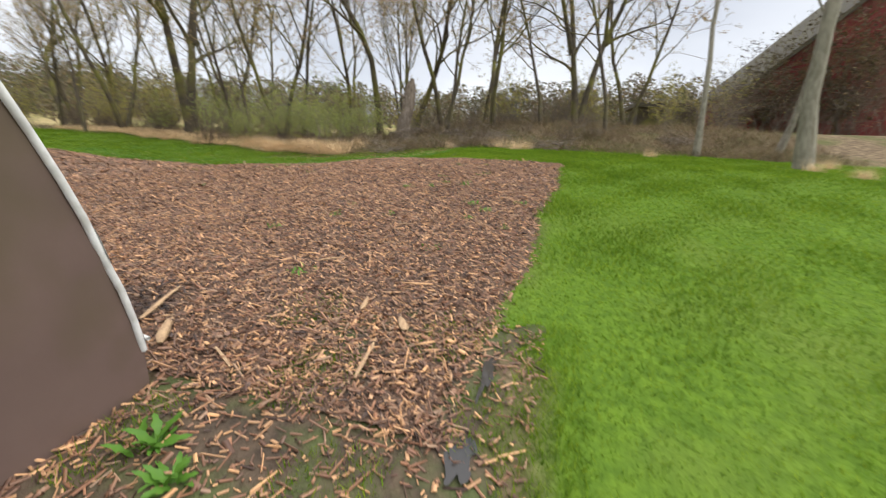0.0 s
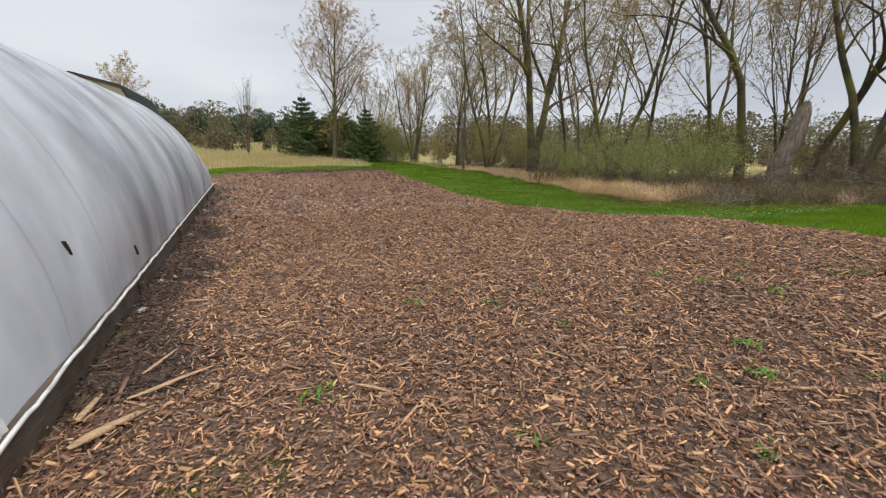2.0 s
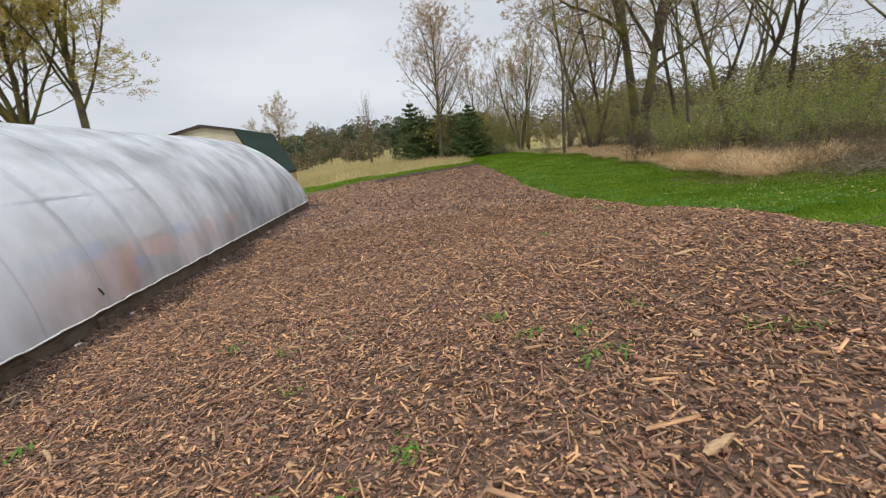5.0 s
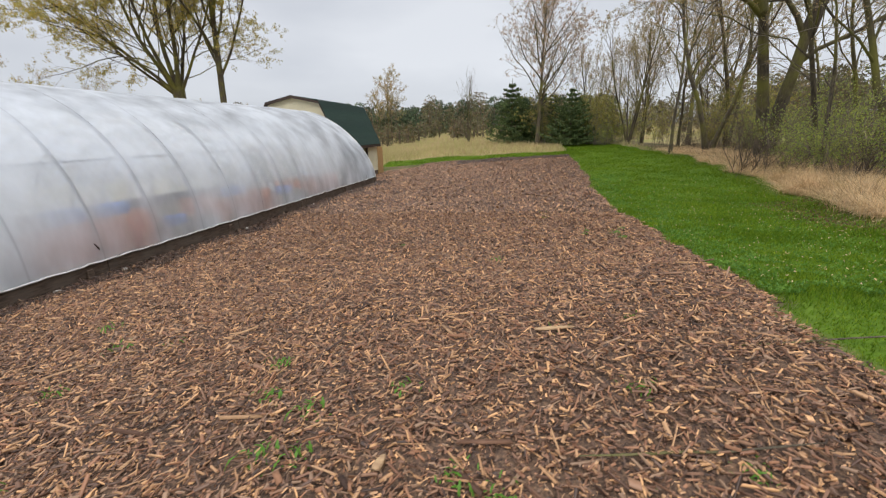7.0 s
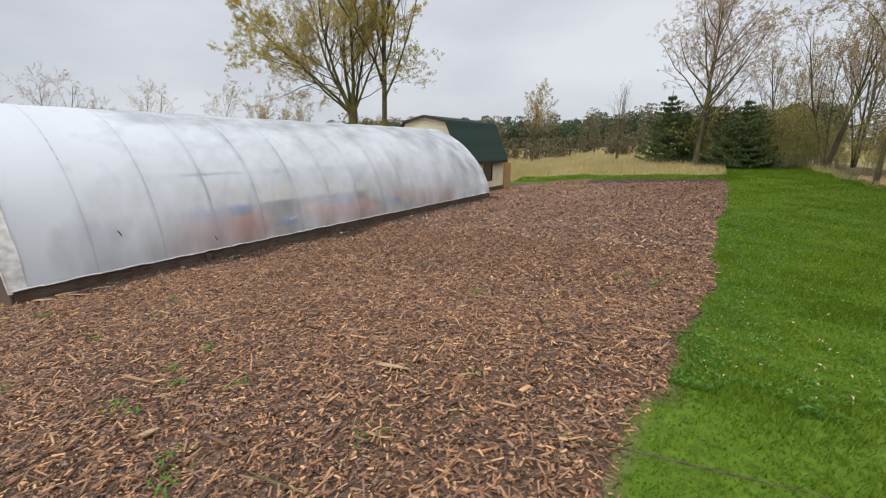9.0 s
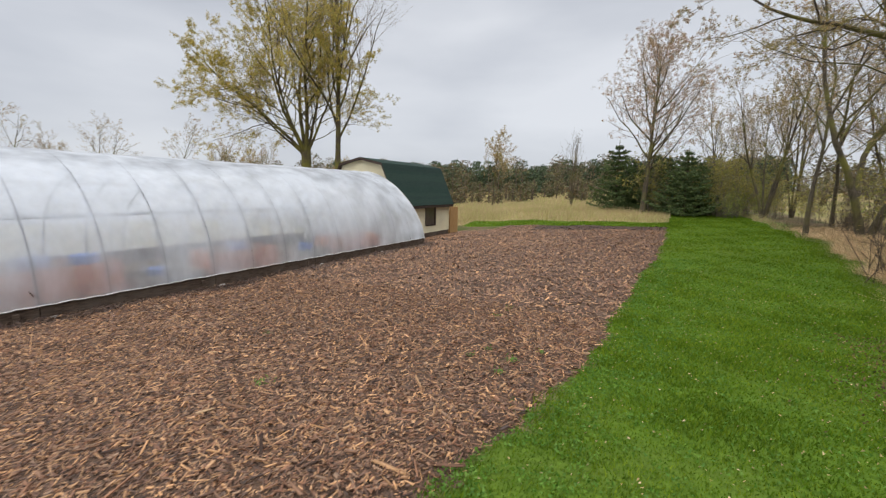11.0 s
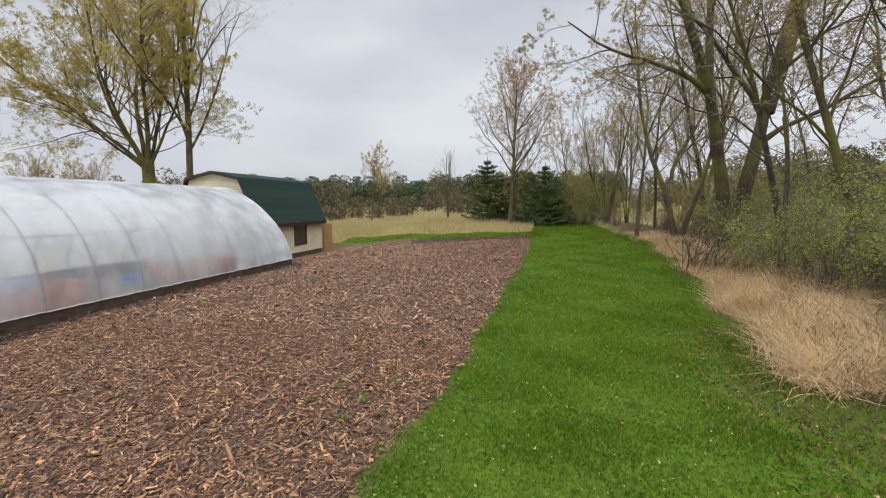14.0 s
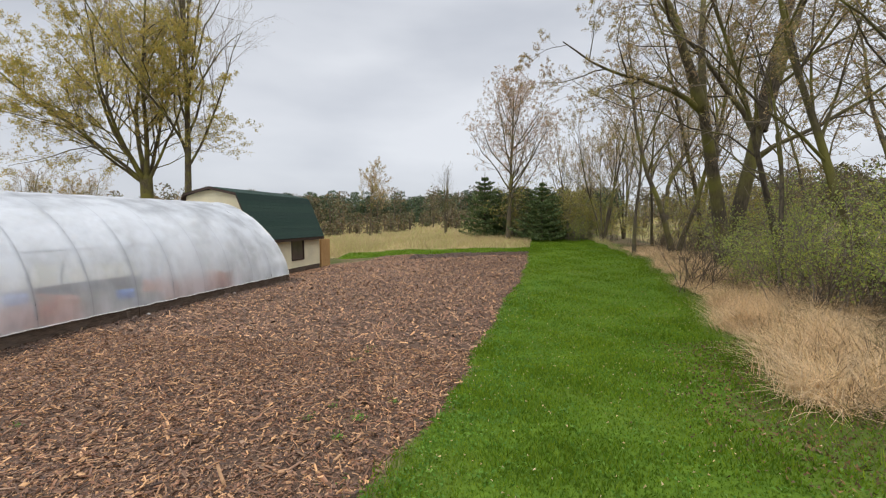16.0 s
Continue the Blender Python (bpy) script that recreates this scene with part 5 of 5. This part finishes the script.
weed = make_weed(97, 18, 0.17)
settle(weed, -0.3, -0.42, 0)
place(weed, -0.43, -0.66, 130, 0.85)
sprig = make_weed(98, 22, 0.10, 0.09)
settle(sprig, 8.38, 3.95, 0, 0.6)
for x, y in ((5.0, -0.0), (5.32, -0.11), (5.79, 0.1), (6.19, -0.53), (7.07, 0.06), (7.25, 0.97), (5.25, -0.46), (5.43, -0.45), (3.05, 0.64), (3.59, 0.67), (2.43, 1.1), (4.08, -0.91), (7.36, -0.47), (4.84, 0.37), (7.0, 7.12), (8.25, 5.6), (7.53, 4.98), (8.06, 4.63), (4.58, 4.33), (7.02, 7.61), (3.26, -0.03), (6.37, -0.63), (3.4, -1.01), (3.79, -1.15), (4.28, -1.55), (2.28, -0.84), (3.12, -1.49), (1.45, 0.05), (6.97, 7.82), (8.05, 5.08), (6.14, 3.11), (7.61, 5.35), (6.71, 0.8)):
    w = place(sprig, x, y, x * 97 % 360, 0.7 + 0.5 * (x * 7.3 + y * 3.1) % 0.45)
    w.location.z += 0.045

# fallen leaves along the rough edge
y = rng.uniform(2.0, 9.0, 6500)
x = verge_x(y) + rng.normal(-0.1, 0.5, y.size)
v, f = leaf_quads(rng, np.stack([x, y, ground_z(x, y) + 0.025], -1), 0.019, 0.0)
M_LITTER = mat("dead_leaves", (0.17, 0.11, 0.055), 0.85, (0.11, 0.072, 0.04), 8, island=[(1, 1, 1), (0.6, 0.6, 0.6), (1.5, 1.3, 1.1)])
tagged(new("leaf_litter", mesh_np("leaf_litter", v, f, [M_LITTER])), "brown dead leaves on the rough grass", "dead leaves", kind="stuff")

# soil and mud by the end panel, with a small puddle
mx, my = np.arange(-4.0, 1.7, 0.06), np.arange(-2.3, -0.04, 0.06)
mud_me = sheet("mud_patch", mx, my, 0.0, M_MUD)
MX, MY = np.meshgrid(mx, my, indexing="ij")
dist = np.minimum(np.minimum(1.25 - MX, MY + 1.95), MX + 3.2) + 0.12 * np.sin(MX * 4) * np.sin(MY * 7) + 0.08 * np.sin(MX * 11 + MY * 9)
for vtx, lift in zip(mud_me.vertices, (-0.03 + 0.045 * smooth01((dist + 0.05) / 0.2)).ravel()):
    vtx.co.z += lift
tagged(new("mud_patch", mud_me), "dark wet soil beside the end panel", "soil", kind="structure")
for pts_n, (cx, cy, rx, ry) in enumerate(((0.72, -1.77, 0.30, 0.035), (0.05, -1.76, 0.16, 0.06))):
    bm = bmesh.new()
    ring = [bm.verts.new((cx + rx * (1 + 0.25 * math.sin(3 * q + pts_n) + 0.15 * math.sin(7 * q)) * math.cos(q), cy + ry * (1 + 0.3 * math.sin(5 * q)) * math.sin(q), gz(cx, cy) + 0.026)) for q in np.linspace(0, 6.283, 40, endpoint=False)]
    bm.faces.new(ring)
    me = bpy.data.meshes.new("puddle")
    bm.to_mesh(me)
    bm.free()
    me.materials.append(M_WATER)
    tagged(new("puddle", me), "shallow muddy puddle at the mulch edge", "puddle", kind="structure")


# ---- sticks and a fallen branch ----
def stick(x, y, length, turn, radius, label="split pale wood stick lying on mulch", material=None, lift=0.05):
    rng = np.random.default_rng(int(abs(x * 100) + abs(y * 31)))
    tb = Tubes()
    d = (math.cos(radians(turn)), math.sin(radians(turn)), 0.105 * math.cos(radians(turn)))
    pts, _d = wander(rng, (0, 0, 0), d, length, 5, 0.05, 0)
    pts -= pts.mean(axis=0)
    tb.add(pts, radius * np.array([0.5, 1, 1.05, 0.9, 0.75, 0.25]), 5)
    ob = tagged(new("stick", tb.mesh("stick", material or M_STICK, False)), label, "stick", group="sticks on the mulch")
    ob.matrix_basis = Matrix.Translation((x, y, float(bed_z(x, y)) + lift - 0.02)) @ Matrix.Diagonal((1, 1, 0.5, 1))
    return ob


for x, y, L, t, r in ((0.62, 0.6, 0.5, 25, 0.02), (0.38, 0.28, 0.42, 40, 0.035), (0.5, 0.95, 0.35, 60, 0.015), (1.75, -0.12, 0.3, -40, 0.014), (1.12, -0.75, 0.22, 5, 0.02), (0.55, -1.05, 0.42, 12, 0.014), (0.95, -1.12, 0.2, 35, 0.035),
                      (5.35, -1.3, 0.2, 20, 0.025), (6.7, 0.76, 0.28, 15, 0.025), (6.35, 2.42, 0.14, 60, 0.02), (4.75, 3.43, 0.12, 30, 0.02), (8.74, 5.95, 0.12, 10, 0.02), (5.85, -0.5, 0.1, 80, 0.028), (0.2, 0.55, 0.3, 80, 0.025), (0.28, -0.25, 0.3, 55, 0.012), (2.9, -0.35, 0.2, 110, 0.012)):
    stick(x, y, L, t, r)
stick(8.15, 0.62, 1.9, -7, 0.009, "long thin dark fallen branch on mulch", M_BARK)
stick(7.2, -0.35, 1.0, 10, 0.008, "thin dark fallen branch on mulch", M_BARK)


# ---- wood chips: the loose rest first, then the larger single chips ----
def chip_boxes(rng, x, y, z, length, width, thick, tilt, sides=3):
    n = len(x)
    a = rng.uniform(0, 6.283, n)
    L, W, T = length * rng.lognormal(0, 0.6, n), width * rng.lognormal(0, 0.45, n), thick * rng.uniform(0.6, 1.4, n)
    ux = np.stack([np.cos(a), np.sin(a), rng.normal(size=n) * tilt], -1)
    uy = np.stack([-np.sin(a), np.cos(a), rng.normal(size=n) * tilt], -1)
    uz = np.cross(ux, uy)
    c = np.stack([x, y, z], -1)
    ex, ey, ez = ux * L[:, None] / 2, uy * W[:, None] / 2, uz * T[:, None] / 2
    t = 0.55
    v = np.stack([c - ex - ey * t - ez, c + ex - ey - ez, c + ex * 0.9 + ey * t - ez, c - ex * 0.85 + ey - ez, c - ex - ey * t + ez, c + ex - ey + ez, c + ex * 0.9 + ey * t + ez, c - ex * 0.85 + ey + ez], 1)
    q = np.array([(4, 5, 6, 7), (0, 1, 5, 4), (2, 3, 7, 6), (1, 2, 6, 5), (3, 0, 4, 7)])[:sides]
    f = (np.arange(n)[:, None, None] * 8 + q[None]).reshape(-1, 4)
    return v.reshape(-1, 3), f


rng = np.random.default_rng(101)
dry_set, wet_set = [], []
for n, y0, y1, L, W, sides in ((82000, -2.3, 3.2, 0.036, 0.0095, 3), (90000, -2.3, 4.0, 0.019, 0.0075, 1), (62000, 3.2, 8, 0.038, 0.012, 2), (85000, 8, 25.6, 0.055, 0.022, 1)):
    x, y = scatter(rng, n, -1.8, 9.8, y0, y1, lambda a, b: in_bed(a + rng.normal(size=a.shape) * 0.05, b + rng.normal(size=a.shape) * 0.05))
    z = bed_z(x, y) + rng.uniform(0.0, 0.032, len(x))
    wet = ((x < 0.6 + 0.18 * np.sin(y * 2.2) + rng.normal(size=x.size) * 0.12) & (y < 16.2) & (y > 0.5)) | ((y > 22.9) & (x > 2.5))
    dry = ~wet
    for sel, store in ((dry, dry_set), (wet, wet_set)):
        store.append(chip_boxes(rng, x[sel], y[sel], z[sel], L, W, 0.006, 0.32, sides))
x, y = rng.uniform(-2.6, 1.2, 5200), -0.05 - 2.0 * rng.uniform(0, 1, 5200) ** 1.2
dry_set.append(chip_boxes(rng, x, y, ground_z(x, y) + 0.022, 0.045, 0.010, 0.006, 0.2))


def joined(sets):
    n, vv, ff = 0, [], []
    for v, f in sets:
        vv.append(v)
        ff.append(f + n)
        n += len(v)
    return np.concatenate(vv), np.concatenate(ff)


for label, sets, m in (("shredded reddish-brown wood chips", dry_set, M_CHIP), ("dark wet wood chips", wet_set, M_CHIP_WET)):
    tagged(part_mesh("loose_mulch", mesh_np("loose_mulch", *joined(sets), [m]), mulch_bed, label), kind="stuff")
chip_meshes = []
for k in range(8):
    v, f = chip_boxes(rng, np.zeros(1), np.zeros(1), np.zeros(1), rng.uniform(0.07, 0.13), rng.uniform(0.012, 0.024), 0.009, 0.1, 5)
    chip_meshes.append(mesh_np("wood_chip", v, f, [M_CHIP_BIG]))
x, y = scatter(rng, 420, 0.2, 9.0, -1.9, 4.5, in_bed)
for k in range(min(300, len(x))):
    c = part_mesh("wood_chip", chip_meshes[k % 8], mulch_bed)
    c.matrix_basis = Matrix.Translation((x[k], y[k], float(bed_z(x[k], y[k])) + 0.03)) @ Euler((rng.normal() * 0.15, rng.normal() * 0.15, rng.uniform(0, 6.28))).to_matrix().to_4x4()
